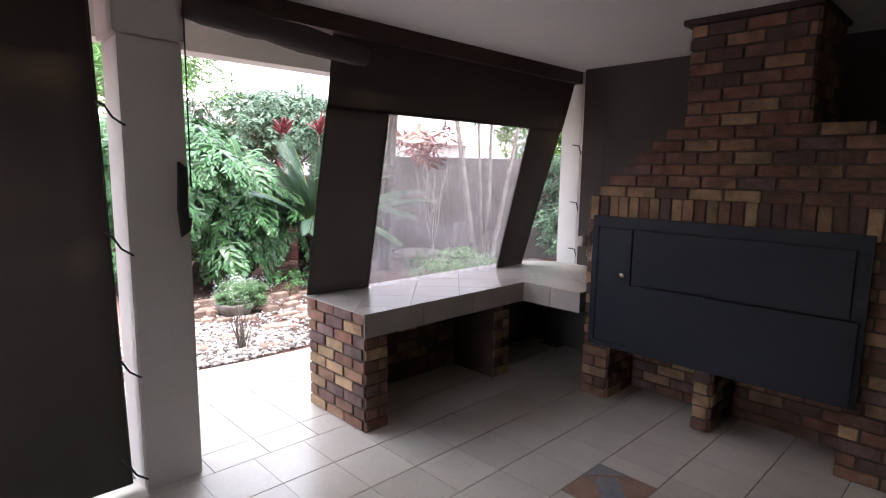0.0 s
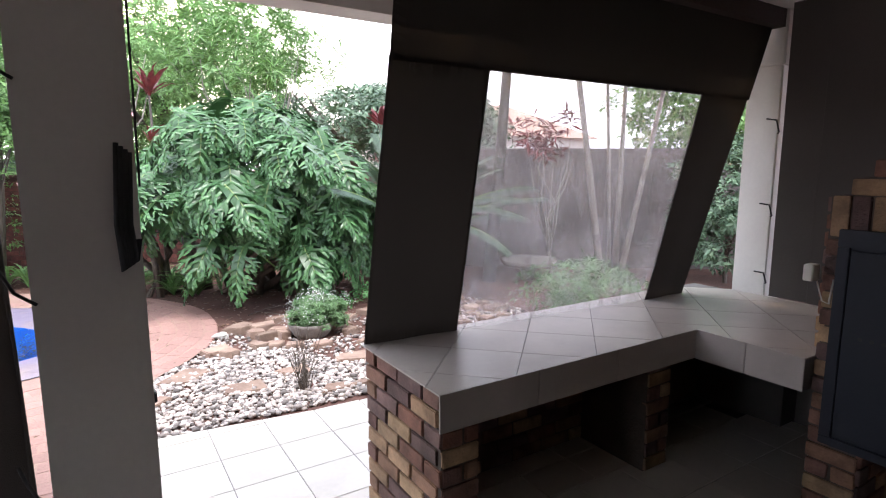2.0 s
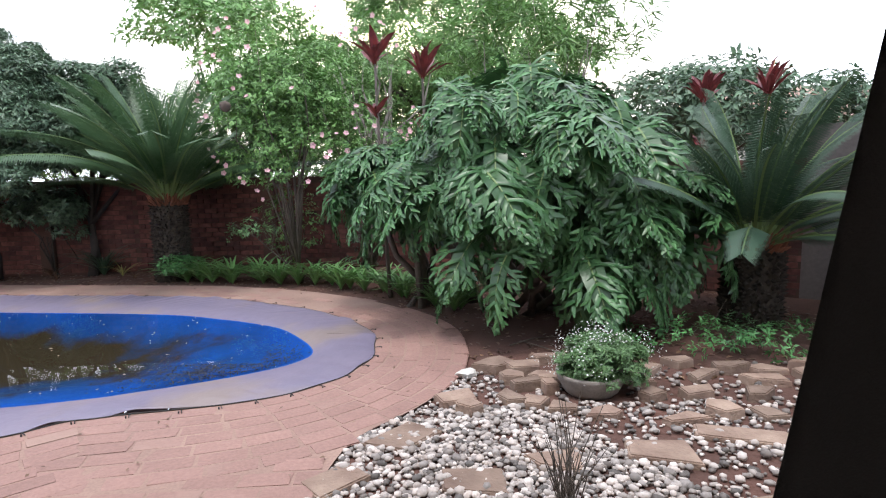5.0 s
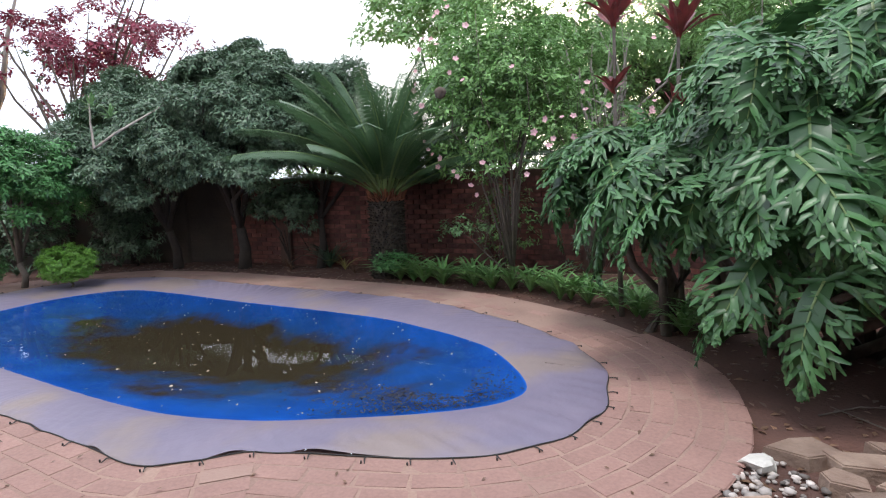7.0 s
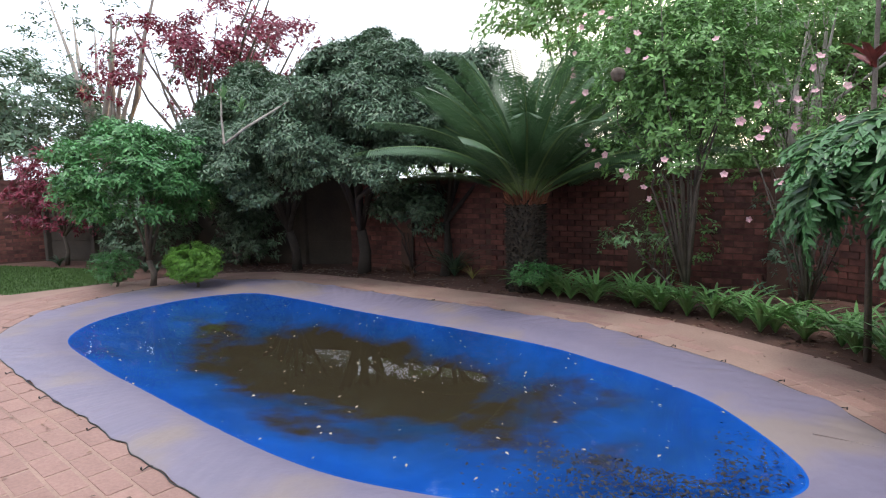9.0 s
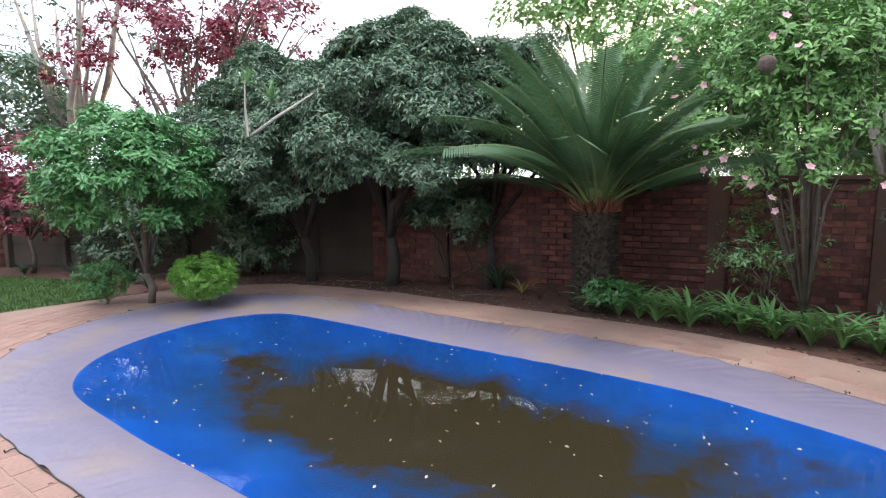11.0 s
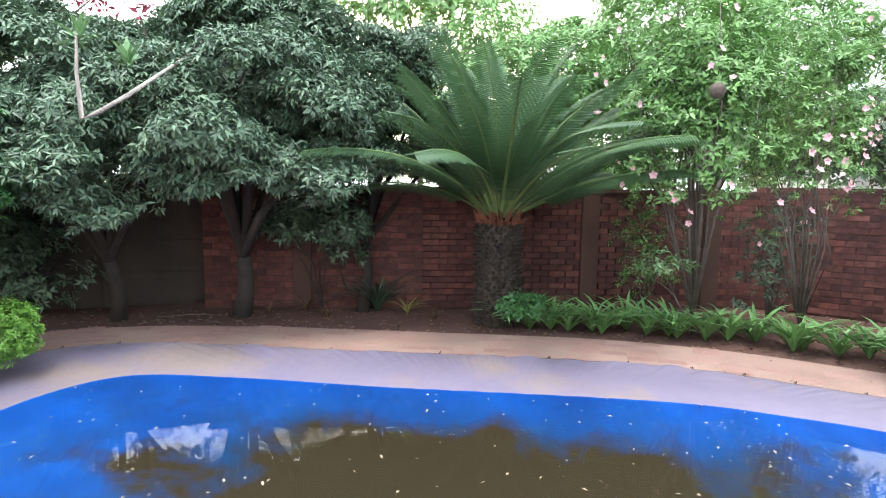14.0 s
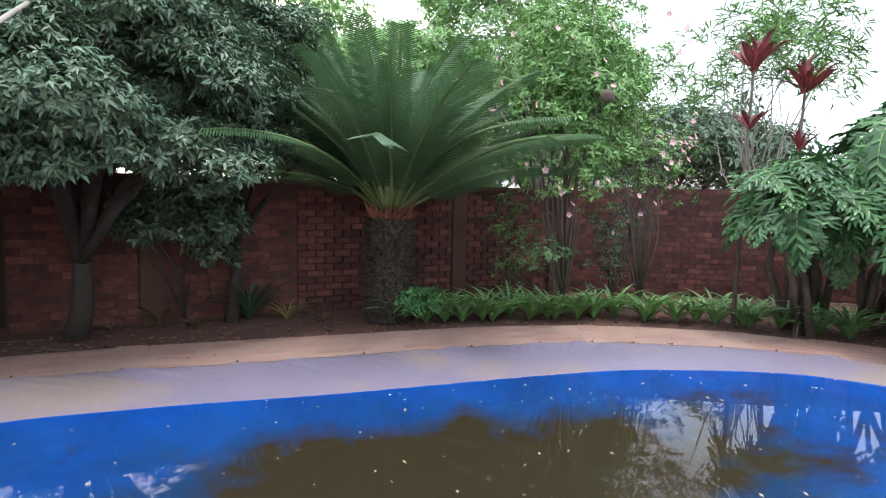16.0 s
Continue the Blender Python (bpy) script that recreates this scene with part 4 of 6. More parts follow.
tree("wall_shrub", (-10.6, 11.9, -0.03), "loose green shrub behind the lawn", (-10.6, 11.9, 1.1), (1.2, 0.7, 1.0), L_TREE, n=170, per=60, size=0.1, spread=0.16, trunk_r=0.04, stems=8, category="shrub", seed=15, low=-0.9)
tree("spiky_tree", (3.9, 11.8, -0.03), "thin pale-stemmed tree with tufts of narrow leaves", (3.6, 11.6, 3.5), (1.7, 1.2, 1.2), L_HIB, M_PALEBARK, n=80, per=46, size=0.22, spread=0.08, trunk_r=0.03, stems=16, aspect=0.1, droop=0.0, fork=0.25, seed=16, shell=0.5)
tree("spiky_tree", (0.9, 13.9, -0.03), "thin pale-stemmed tree above the garden wall", (1.3, 13.9, 3.6), (1.5, 0.8, 1.0), L_LIGHT, M_PALEBARK, n=80, per=60, size=0.08, spread=0.15, trunk_r=0.06, stems=14, aspect=0.3, fork=0.3, seed=17, shell=0.4)


def frond_mesh(length, seed, mat, pairs=74, wid=0.2, arch=0.5, name="frond"):
    """A pinnate frond from the origin, rising along +x and arching down; leaflets in a V."""
    rng = np.random.default_rng(seed)
    V, F = [], []

    def at(t):
        return np.array((length * (t - 0.12 * t * t), 0, arch * length * (0.5 * t - 1.3 * t * t)))
    n = 14
    for i in range(n):
        for j, (dy, dz) in enumerate(((0.012, 0), (-0.012, 0), (0, 0.016))):
            p = at(i / (n - 1)) + np.array((0, dy, dz)) * (1.4 - i / n)
            V.append(p)
    for i in range(n - 1):
        for j in range(3):
            a, b = i * 3 + j, i * 3 + (j + 1) % 3
            F += [(a, b, b + 3), (a, b + 3, a + 3)]
    for k in range(pairs):
        t = 0.2 + 0.8 * k / (pairs - 1)
        o = at(t)
        d = at(min(t + 0.02, 1)) - at(t - 0.02)
        d /= np.linalg.norm(d)
        up = np.cross(d, (0, 1, 0)) * -1
        ll = wid * length * 0.56 * (math.sin(math.pi * (0.12 + 0.83 * (t - 0.1))) ** 0.45) * rng.uniform(0.9, 1.1)
        for sgn in (-1, 1):
            dirn = np.array((0, sgn, 0)) * 0.9 + d * (0.2 + 0.45 * t) + up * 0.3
            dirn /= np.linalg.norm(dirn)
            w = d * 0.005 * length
            b0 = len(V)
            e = np.array((0, sgn * 0.005, 0.004))
            V += [o - w * 0.6 + e, o + w * 0.6 + e, o + dirn * ll * 0.5 + w + up * 0.004, o + dirn * ll * 0.5 - w, o + dirn * ll + np.array((0, 0, -0.06 * ll))]
            F += [(b0, b0 + 1, b0 + 2), (b0, b0 + 2, b0 + 3), (b0 + 3, b0 + 2, b0 + 4)]
        F += [(b0 - 5, b0 - 4, b0 + 1), (b0 - 5, b0 + 1, b0)]
        if k:
            F += [(b0 - 14, b0 - 5, b0), (b0 - 14, b0, b0 - 9)]
    me = bpy.data.meshes.new(name)
    me.from_pydata([tuple(map(float, v)) for v in V], [], F)
    me.materials.append(mat)
    me.materials.append(L_RIB)
    for i in range(6 * (n - 1)):
        me.polygons[i].material_index = 1
    return me


def cycad(base, trunk_h, trunk_r, length, count, label, mat, seed=1, low=15):
    rng = random.Random(seed)
    t = thing("cycad", base, label, "cycad")
    x, y, z = base
    bm = bmesh.new()
    lathe(bm, x, y, [(trunk_r * 1.08, z - 0.03), (trunk_r, z + trunk_h * 0.3), (trunk_r * 0.97, z + trunk_h * 0.7), (trunk_r * 1.04, z + trunk_h * 0.95), (trunk_r * 0.6, z + trunk_h * 1.05)], 24)
    part("trunk", bm, M_CYTRUNK, t, smooth=True)
    bm = bmesh.new()
    rows = int(trunk_h / 0.042)
    for r in range(rows):
        for k in range(26):
            a = (k + 0.5 * (r % 2)) * math.tau / 26 + rng.uniform(-0.07, 0.07)
            zz = z + r * 0.042 + rng.uniform(-0.01, 0.01)
            ca, sa = math.cos(a), math.sin(a)
            c = Vector((x + ca * trunk_r, y + sa * trunk_r, zz))
            tn, o = Vector((-sa, ca, 0)), Vector((ca, sa, 0))
            w, h = trunk_r * 0.1, 0.024
            vs = [bm.verts.new(c + tn * s * w + Vector((0, 0, q * h)) + o * 0.012) for s, q in ((-1, 0), (0, -1), (1, 0), (0, 1))]
            tip = bm.verts.new(c + o * rng.uniform(0.03, 0.085) + Vector((0, 0, rng.uniform(-0.01, 0.03))))
            for i in range(4):
                bm.faces.new((vs[i], vs[(i + 1) % 4], tip))
    part("scaly_bark", bm, M_CYTRUNK, t, "rough dark diamond leaf scars", kind="stuff")
    bm = bmesh.new()
    for k in range(170):
        a, r = rng.uniform(0, math.tau), rng.uniform(0.2, 1) * trunk_r
        p = Vector((x + r * math.cos(a), y + r * math.sin(a), z + trunk_h * 0.97))
        tube(bm, [p, p + Vector((math.cos(a) * 0.09, math.sin(a) * 0.09, rng.uniform(0.02, 0.2)))], [0.026, 0.007], 4)
    part("dead_leaf_base", bm, L_RUST, t, "dry rust-brown leaf bases in the crown", kind="stuff")
    meshes = [frond_mesh(length * f, seed * 7 + i, mat, arch=a) for i, (f, a) in enumerate(((1.0, 0.26), (0.95, 0.36), (1.03, 0.18), (0.9, 0.44)))]
    for k in range(count):
        el = low + (86 - low) * (k + 0.5) / count
        az = k * 137.5 + rng.uniform(-10, 10)
        ob = new("frond", rng.choice(meshes))
        ob.parent = t
        ob.location = (math.cos(radians(az)) * trunk_r * 0.4, math.sin(radians(az)) * trunk_r * 0.4, trunk_h)
        ob.rotation_euler = Euler((radians(rng.uniform(-14, 14)), -radians(el + rng.uniform(-4, 4)), radians(az)))
        ob.scale = [rng.uniform(1.0, 1.16) if el < 50 else rng.uniform(0.86, 1.0)] * 3
    return t


cycad((-2.4, 12.3, -0.03), 1.28, 0.25, 2.5, 62, "large cycad with thick scarred trunk and stiff arching fronds", L_CYCAD, 2, low=24)
cycad((5.1, 8.5, -0.03), 0.8, 0.26, 1.9, 50, "dark green cycad among the philodendron", L_CYDARK, 3)


def philo_leaf(seed, size=0.8):
    """One deeply cut leaf: stalk end at the origin, blade along +x, drooping; lobes with forked wavy tips."""
    rng = np.random.default_rng(seed)
    V, F = [], []

    def mid(t):
        return np.array((size * (t - 0.08 * t * t), 0, size * (0.12 * t - 0.42 * t * t)))
    n = 7
    for i in range(9):
        t = i / 8
        o, w = mid(t) + np.array((0, 0, 0.004)), size * (0.012 * (1 - t) + 0.003)
        V += [o + np.array((0, w, w * 0.3)), o, o + np.array((0, -w, w * 0.3))]
    for i in range(8):
        a = i * 3
        F += [(a, a + 1, a + 4, a + 3), (a + 1, a + 2, a + 5, a + 4)]
    for k in range(-2, n + 1):
        t = max(k, 0) / n * 0.97
        o = mid(t)
        L0 = size * 0.44 * (0.6 + 0.62 * math.sin(math.pi * min(1, 0.25 + 0.75 * t))) * (1 - 0.4 * t)
        for sgn in (-1, 1):
            deg = 128 - 24 * (k + 2) if k < 0 else 78 - 58 * t
            L = L0 * rng.uniform(0.8, 1.15)
            ang = math.radians(deg + rng.uniform(-11, 11))
            tilt = rng.uniform(0.0, 0.3), rng.uniform(0.35, 0.75)

            def lobe(p, ang, L, w, rows, sag):
                dr = np.array((math.cos(ang), sgn * math.sin(ang), 0))
                sd = np.array((-dr[1], dr[0], 0))
                b0 = len(V)
                wv = rng.uniform(-0.02, 0.02)
                for j in range(rows):
                    s = j / (rows - 1)
                    c = p + dr * L * s + sd * wv * math.sin(3 * s) + np.array((0, 0, L * (sag[0] * s - sag[1] * s * s)))
                    ww = w * (0.95, 1.0, 1.0, 0.95, 0.3)[int(s * 4 + 0.01)] * rng.uniform(0.75, 1.25)
                    V.extend([c - sd * ww + np.array((0, 0, ww * 0.3)), c, c + sd * ww + np.array((0, 0, ww * 0.3))])
                for j in range(rows - 1):
                    a = b0 + j * 3
                    F.extend([(a, a + 1, a + 4, a + 3), (a + 1, a + 2, a + 5, a + 4)])
                return dr
            w = size * 0.029
            dr = lobe(o, ang, L, w, 5, tilt)
            for q, tt, ln in ((1, 0.45, 0.34), (-1, 0.5, 0.34), (1, 0.7, 0.3), (-1, 0.76, 0.3)):
                c = o + dr * L * tt + np.array((0, 0, L * (tilt[0] * tt - tilt[1] * tt * tt)))
                lobe(c, ang + q * rng.uniform(0.4, 0.8), L * ln, w * 0.9, 3, (rng.uniform(-0.35, 0.1), 0.35))
    b0 = len(V)
    for i in range(9):
        t = i / 8
        o, w = mid(t) - np.array((0, 0, 0.002)), size * (0.05 + 0.09 * math.sin(math.pi * min(1, 0.2 + 0.8 * t)))
        V += [o + np.array((0, w, w * 0.12)), o, o + np.array((0, -w, w * 0.12))]
    for i in range(8):
        a = b0 + i * 3
        F += [(a, a + 1, a + 4, a + 3), (a + 1, a + 2, a + 5, a + 4)]
    me = bpy.data.meshes.new("leaf")
    me.from_pydata([tuple(map(float, v)) for v in V], [], F)
    me.materials.append(L_PHILO)
    me.materials.append(L_RIB)
    me.shade_smooth()
    for i in range(16):
        me.polygons[i].material_index = 1
    return me


def philodendron(base, centre, radii, count, label, seed=1, size=(0.5, 1.0), front=(-0.35, -1.0)):
    rng = random.Random(seed)
    nrg = np.random.default_rng(seed)
    t = thing("philodendron", base, label, "philodendron")
    c, b = Vector(centre), Vector(base)
    meshes = [philo_leaf(seed * 10 + i) for i in range(5)]
    for _ in range(9):
        e = c + Vector((rng.uniform(-0.6, 0.6) * radii[0], rng.uniform(-0.5, 0.5) * radii[1], rng.uniform(-0.3, 0.2)))
        s = b + Vector((rng.uniform(-0.5, 0.5), rng.uniform(-0.3, 0.3), -0.03))
        part("stem", tube(bmesh.new(), [s, s.lerp(e, 0.4) + Vector((rng.uniform(-0.3, 0.3), rng.uniform(-0.2, 0.2), 0.1)), e], [0.05, 0.04, 0.03], 8), M_BARK, t, smooth=True)
    
    stalks = bmesh.new()
    fx, fy = front
    for k in range(count):
        while True:
            u = Vector(nrg.normal(0, 1, 3)).normalized()
            if u.z > -0.6 and u.x * fx + u.y * fy > -0.45 and not (u.z < -0.15 and u.x < 0.1):
                break
        k2 = rng.uniform(0.55, 1.08)
        p = c + Vector((u.x * radii[0], u.y * radii[1], u.z * radii[2])) * k2
        az = math.atan2(u.y, u.x) + rng.uniform(-0.6, 0.6)
        if rng.random() < 0.35:
            az = math.atan2(fy, fx) + rng.uniform(-0.9, 0.9)
        pitch = rng.uniform(28, 78) - 25 * u.z
        ob = new("leaf", rng.choice(meshes))
        ob.parent = t
        ob.location = p - b
        ob.rotation_euler = Euler((radians(rng.uniform(-25, 25)), radians(pitch), az))
        s = rng.uniform(*size)
        ob.scale = (s, s, s)
        back = Vector((-math.cos(az), -math.sin(az), -0.6)) * 0.45 * s
        tube(stalks, [p + back * 1.5, p + back * 0.6 + Vector((0, 0, 0.05)), p], [0.012, 0.01, 0.007], 5)
    part("stalk", stalks, L_LILY, t, "smooth green leaf stalk", kind="stuff")
    return t


philodendron((2.9, 9.6, -0.03), (2.7, 8.95, 1.55), (1.35, 1.15, 1.05), 165, "huge split-leaf philodendron with glossy drooping leaves", 1)
philodendron((3.6, 9.2, -0.03), (3.75, 8.6, 1.2), (0.85, 0.6, 0.55), 45, "split-leaf philodendron crowding the garden wall", 2)


philodendron((2.9, 9.3, -0.03), (2.95, 8.3, 0.85), (0.85, 0.5, 0.6), 22, "split-leaf philodendron leaves hanging low over the soil", 4, size=(0.7, 0.95))
philodendron((1.9, 9.95, -0.03), (1.35, 9.8, 1.5), (0.65, 0.55, 0.5), 36, "split-leaf philodendron leaning over the lilies", 3, size=(0.6, 0.85))


def strap_plant(name, base, n, length, mat, label, category, seed, width=0.028, group=""):
    rng = random.Random(seed)
    V, F = [], []
    for k in range(n):
        az = k * 2.4 + rng.uniform(-0.3, 0.3)
        L = length * rng.uniform(0.6, 1.1)
        st = rng.uniform(0.9, 1.45)
        b0, rows = len(V), 6
        for j in range(rows):
            s = j / (rows - 1)
            r = L * (math.cos(st) * s + 0.38 * s * s)
            z = L * (math.sin(st) * s - 0.42 * s ** 2.2)
            w = width * (0.6, 1, 1, 0.85, 0.55, 0.05)[j] * 0.5
            ca, sa = math.cos(az), math.sin(az)
            V += [(r * ca - sa * w, r * sa + ca * w, z + w * 0.5), (r * ca, r * sa, z), (r * ca + sa * w, r * sa - ca * w, z + w * 0.5)]
        for j in range(rows - 1):
            a = b0 + j * 3
            F += [(a, a + 1, a + 4, a + 3), (a + 1, a + 2, a + 5, a + 4)]
    t = thing(name, base, label, category, group)
    raw("leaves", V, F, mat, t)
    return t


lilies = [strap_plant("strap_lily", (0, 0, 0), 30, 0.66, L_LILY, "clump of arching green strap leaves edging the paving", "lily", 20 + i, 0.042, group="lilies along the wall bed") for i in range(3)]
path = spline([(-2.3, 12.05), (-1.4, 11.85), (-0.6, 11.6), (0.3, 11.2), (1.1, 10.6), (1.7, 10.0), (2.15, 9.3)], 4, closed=False)
rl = random.Random(5)
for i, (x, y) in enumerate(path):
    src = lilies[i % 3]
    m = pose(x + rl.uniform(-0.1, 0.1), y + rl.uniform(-0.05, 0.2), -0.03, rl.uniform(-5, 5), rl.uniform(-5, 5), rl.uniform(0, 360))
    if i < 3:
        src.matrix_basis = m
    else:
        copy_thing(src, m)
strap_plant("yellow_spider_plant", (-3.5, 12.8, -0.03), 14, 0.5, L_YELLOW, "small yellow-striped strap-leaved plant", "plant", 31, 0.02)
strap_plant("dry_bromeliad", (-4.85, 13.0, -0.03), 26, 0.46, L_DRY, "dried brown bromeliad on bare soil", "plant", 32, 0.02)
strap_plant("dark_grass_clump", (-3.9, 12.95, -0.03), 80, 0.95, L_CYDARK, "dark arching grass clump at the wall", "plant", 33, 0.02)

# cordylines
CORD_LEAF = bpy.data.meshes.new("leaf")
CORD_LEAF.from_pydata([(0, 0.03, 0.01), (0, -0.03, 0.01), (0, 0, 0), (0.45, 0.115, 0.04), (0.45, 0, 0), (0.45, -0.115, 0.04), (0.8, 0.07, -0.01), (0.8, 0, -0.04), (0.8, -0.07, -0.01), (1, 0, -0.14)], [], [(0, 2, 4, 3), (2, 1, 5, 4), (3, 4, 7, 6), (4, 5, 8, 7), (6, 7, 9), (7, 8, 9)])
CORD_LEAF.materials.append(L_CORD)
for i, (x, y, z) in enumerate(((1.18, 10.25, 3.15), (1.77, 10.0, 2.92), (5.3, 10.0, 2.6), (6.3, 10.3, 2.7))):
    t = thing("cordyline", (x + 0.1, y + 0.1, -0.03), "tall thin cordyline with a wine-red leaf rosette", "cordyline")
    part("stem", tube(bmesh.new(), [(x + 0.1, y + 0.1, -0.03), (x + 0.03, y + 0.05, z * 0.5), (x, y, z - 0.1)], [0.03, 0.022, 0.015], 7), M_BARK, t, smooth=True)
    for zz, nn, ll in ((z - 0.15, 17, 0.5), (z - 0.8, 8, 0.34)):
        rng = np.random.default_rng(70 + i)
        for k in range(nn):
            az, el = k * 2.4, rng.uniform(0.55, 1.45)
            ob = new("leaf", CORD_LEAF)
            ob.parent = t
            ob.location = Vector((x, y, zz)) - t.location + Vector(rng.normal(0, 0.02, 3))
            ob.rotation_euler = Euler((rng.uniform(-0.5, 0.5), -el, az))
            ob.scale = [ll * rng.uniform(0.6, 1)] * 3

# pot
PX, PY = 2.9, 6.85
pot = thing("plant_pot", (PX, PY, -0.02), "low round grey concrete planter on the stones", "planter")
part("bowl", lathe(bmesh.new(), PX, PY, [(0.17, -0.03), (0.2, 0.0), (0.235, 0.07), (0.245, 0.1), (0.252, 0.125), (0.235, 0.13), (0.22, 0.11)], 36), M_POT, pot, smooth=True)
tree("white_flowering_plant", (PX, PY, 0.13), "silver-green mound of tiny white flowers in a pot", (PX + 0.09, PY, 0.2), (0.3, 0.23, 0.17), L_SILVER, n=420, per=56, size=0.028, spread=0.03, trunk_r=0.008, stems=12, category="plant", seed=21, low=-0.9)
wp = next(o for o in scene.objects if o.name.startswith("white_flowering_plant"))
prng = np.random.default_rng(77)
Pw, Nw = clumps(prng, (PX + 0.09, PY, 0.22), (0.34, 0.27, 0.21), 150, 6, 0.04, 0.85, -0.6)
Vw, Fw = leaf_cloud(Pw, Nw, 0.014, prng, 0.9, 0.0)
fast_mesh("blossom", Vw - np.array(wp.location), Fw, M_WHITEPET, wp, "tiny white blossom dots", "stuff")
tree("wall_creeper", (-0.5, 12.4, -0.03), "thin leafy stems climbing in front of the brick wall", (-0.45, 12.4, 0.95), (0.45, 0.25, 0.8), L_HIB, n=46, per=30, size=0.06, spread=0.09, trunk_r=0.015, stems=9, fork=0.05, category="shrub", seed=23, shell=0.4, low=-1)
tree("wall_creeper", (0.9, 12.0, -0.03), "thin leafy stems climbing in front of the brick wall", (0.95, 12.0, 1.0), (0.45, 0.25, 0.9), L_TREE, n=40, per=30, size=0.07, spread=0.1, trunk_r=0.018, stems=9, fork=0.05, category="shrub", seed=24, shell=0.4, low=-1)
tree("wall_creeper", (-0.2, 11.8, -0.03), "pale leafy spray arching out in front of the brick wall", (-0.8, 11.3, 0.85), (0.38, 0.12, 0.14), L_SILVER, n=12, per=28, size=0.06, spread=0.06, trunk_r=0.012, stems=5, fork=0.6, category="shrub", seed=55, shell=0.2, low=-1)
tree("fern_clump", (-2.15, 12.0, -0.03), "small fern-like green plant at the cycad foot", (-2.15, 12.0, 0.22), (0.3, 0.25, 0.2), L_BUSH, n=50, per=24, size=0.06, spread=0.05, trunk_r=0.008, stems=8, category="plant", seed=25, low=-0.5)
tree("ground_weed", (4.4, 7.7, -0.03), "low green weeds under the philodendron", (4.4, 7.7, 0.06), (0.9, 0.4, 0.12), L_BUSH, n=60, per=20, size=0.05, spread=0.08, trunk_r=0.006, stems=6, category="plant", seed=26, low=-0.2)
tree("mound_shrub", (6.1, 6.0, -0.03), "low mound shrub with narrow pale leaves", (6.1, 6.0, 0.25), (0.75, 0.6, 0.35), L_SILVER, n=160, per=30, size=0.09, spread=0.08, trunk_r=0.01, stems=10, aspect=0.2, category="shrub", seed=22, low=-0.9)

# trees seen through the plastic window
GARDEN_TRUNKS = ((8.0, 7.35, 7.12, 7.35, 0.05), (8.2, 7.24, 8.28, 7.24, 0.042), (7.95, 6.95, 9.1, 6.92, 0.038), (8.15, 7.3, 7.95, 7.4, 0.028))
for i, (bx, by, ex, ey, r) in enumerate(GARDEN_TRUNKS):
    tree("garden_tree", (bx, by, -0.03), "tall slim pale-trunked tree in front of the grey wall", (ex, ey, 4.1), (1.5, 1.5, 1.35), L_HIB, M_PALEBARK, n=60, per=60, size=0.15, spread=0.22, trunk_r=r, stems=7, seed=40 + i, fork=0.85)
tree("leaning_tree", (6.25, 8.1, -0.03), "dark bare trunk leaning beside the grey wall with a sparse crown", (6.75, 8.2, 4.5), (1.0, 1.0, 0.9), L_TREE, M_DARKBARK, n=30, per=40, size=0.12, spread=0.2, trunk_r=0.09, stems=6, seed=48, fork=0.72)
tree("wall_tree", (13.2, 8.2, -0.03), "dense green tree rising behind the grey wall", (13.0, 8.0, 2.9), (2.6, 2.0, 1.5), L_HIB, n=260, per=100, size=0.14, spread=0.28, trunk_r=0.1, stems=6, seed=49, low=-0.9)
tree("corner_shrub", (9.3, 6.0, -0.03), "dark green shrub beside the grey wall", (9.3, 6.0, 1.1), (0.8, 0.7, 1.1), L_TREE, n=120, per=80, size=0.1, spread=0.18, trunk_r=0.03, stems=8, category="shrub", seed=50, low=-0.9)
tree("bare_shrub", (7.4, 7.9, -0.03), "bare pale branching shrub by the grey wall", (7.3, 8.1, 2.0), (0.6, 0.6, 0.7), L_CORD, M_PALEBARK, n=14, per=22, size=0.2, spread=0.06, trunk_r=0.03, stems=9, aspect=0.2, category="shrub", seed=46, fork=0.2)
bath = thing("bird_bath", (6.9, 7.9, -0.03), "low pale stone bird bath in the flower bed", "bird bath")
part("bowl", lathe(bmesh.new(), 6.9, 7.9, [(0.1, -0.03), (0.12, 0.15), (0.42, 0.22), (0.46, 0.3), (0.4, 0.29), (0.1, 0.24)], 28), M_POT, bath, smooth=True)

twig = thing("dry_twig_shrub", (2.33, 5.4, -0.03), "sparse dry twiggy shrub among the pebbles", "shrub")
bm = bmesh.new()
rt = random.Random(8)
for k in range(34):
    a, l, q = rt.uniform(0, 6.28), rt.uniform(0.25, 0.55), rt.uniform(0.1, 0.5)
    p0 = Vector((2.33 + rt.uniform(-0.04, 0.04), 5.4 + rt.uniform(-0.04, 0.04), -0.03))
    p1 = p0 + Vector((math.cos(a) * q * l * 0.5, math.sin(a) * q * l * 0.5, l * 0.6))
    tube(bm, [p0, p1, p1 + Vector((math.cos(a + 0.5) * q * l * 0.6, math.sin(a + 0.5) * q * l * 0.6, l * 0.4))], [0.004, 0.003, 0.0015], 4)
part("brushwood", bm, M_BARK, twig, kind="stuff")

house = thing("house", (16, 24, 0), "distant white house with a faded terracotta roof", "house")
part("wall", box(bmesh.new(), 10.5, 23, 22, 28, -0.1, 3.2), M_WHITE, house)
bm = bmesh.new()
bmesh.ops.convex_hull(bm, input=[bm.verts.new(v) for v in ((10, 21.5, 3.2), (23.5, 21.5, 3.2), (23.5, 28.5, 3.2), (10, 28.5, 3.2), (13.5, 25, 5.0), (20, 25, 5.0))])
part("roof", bm, M_INLAY_A, house)

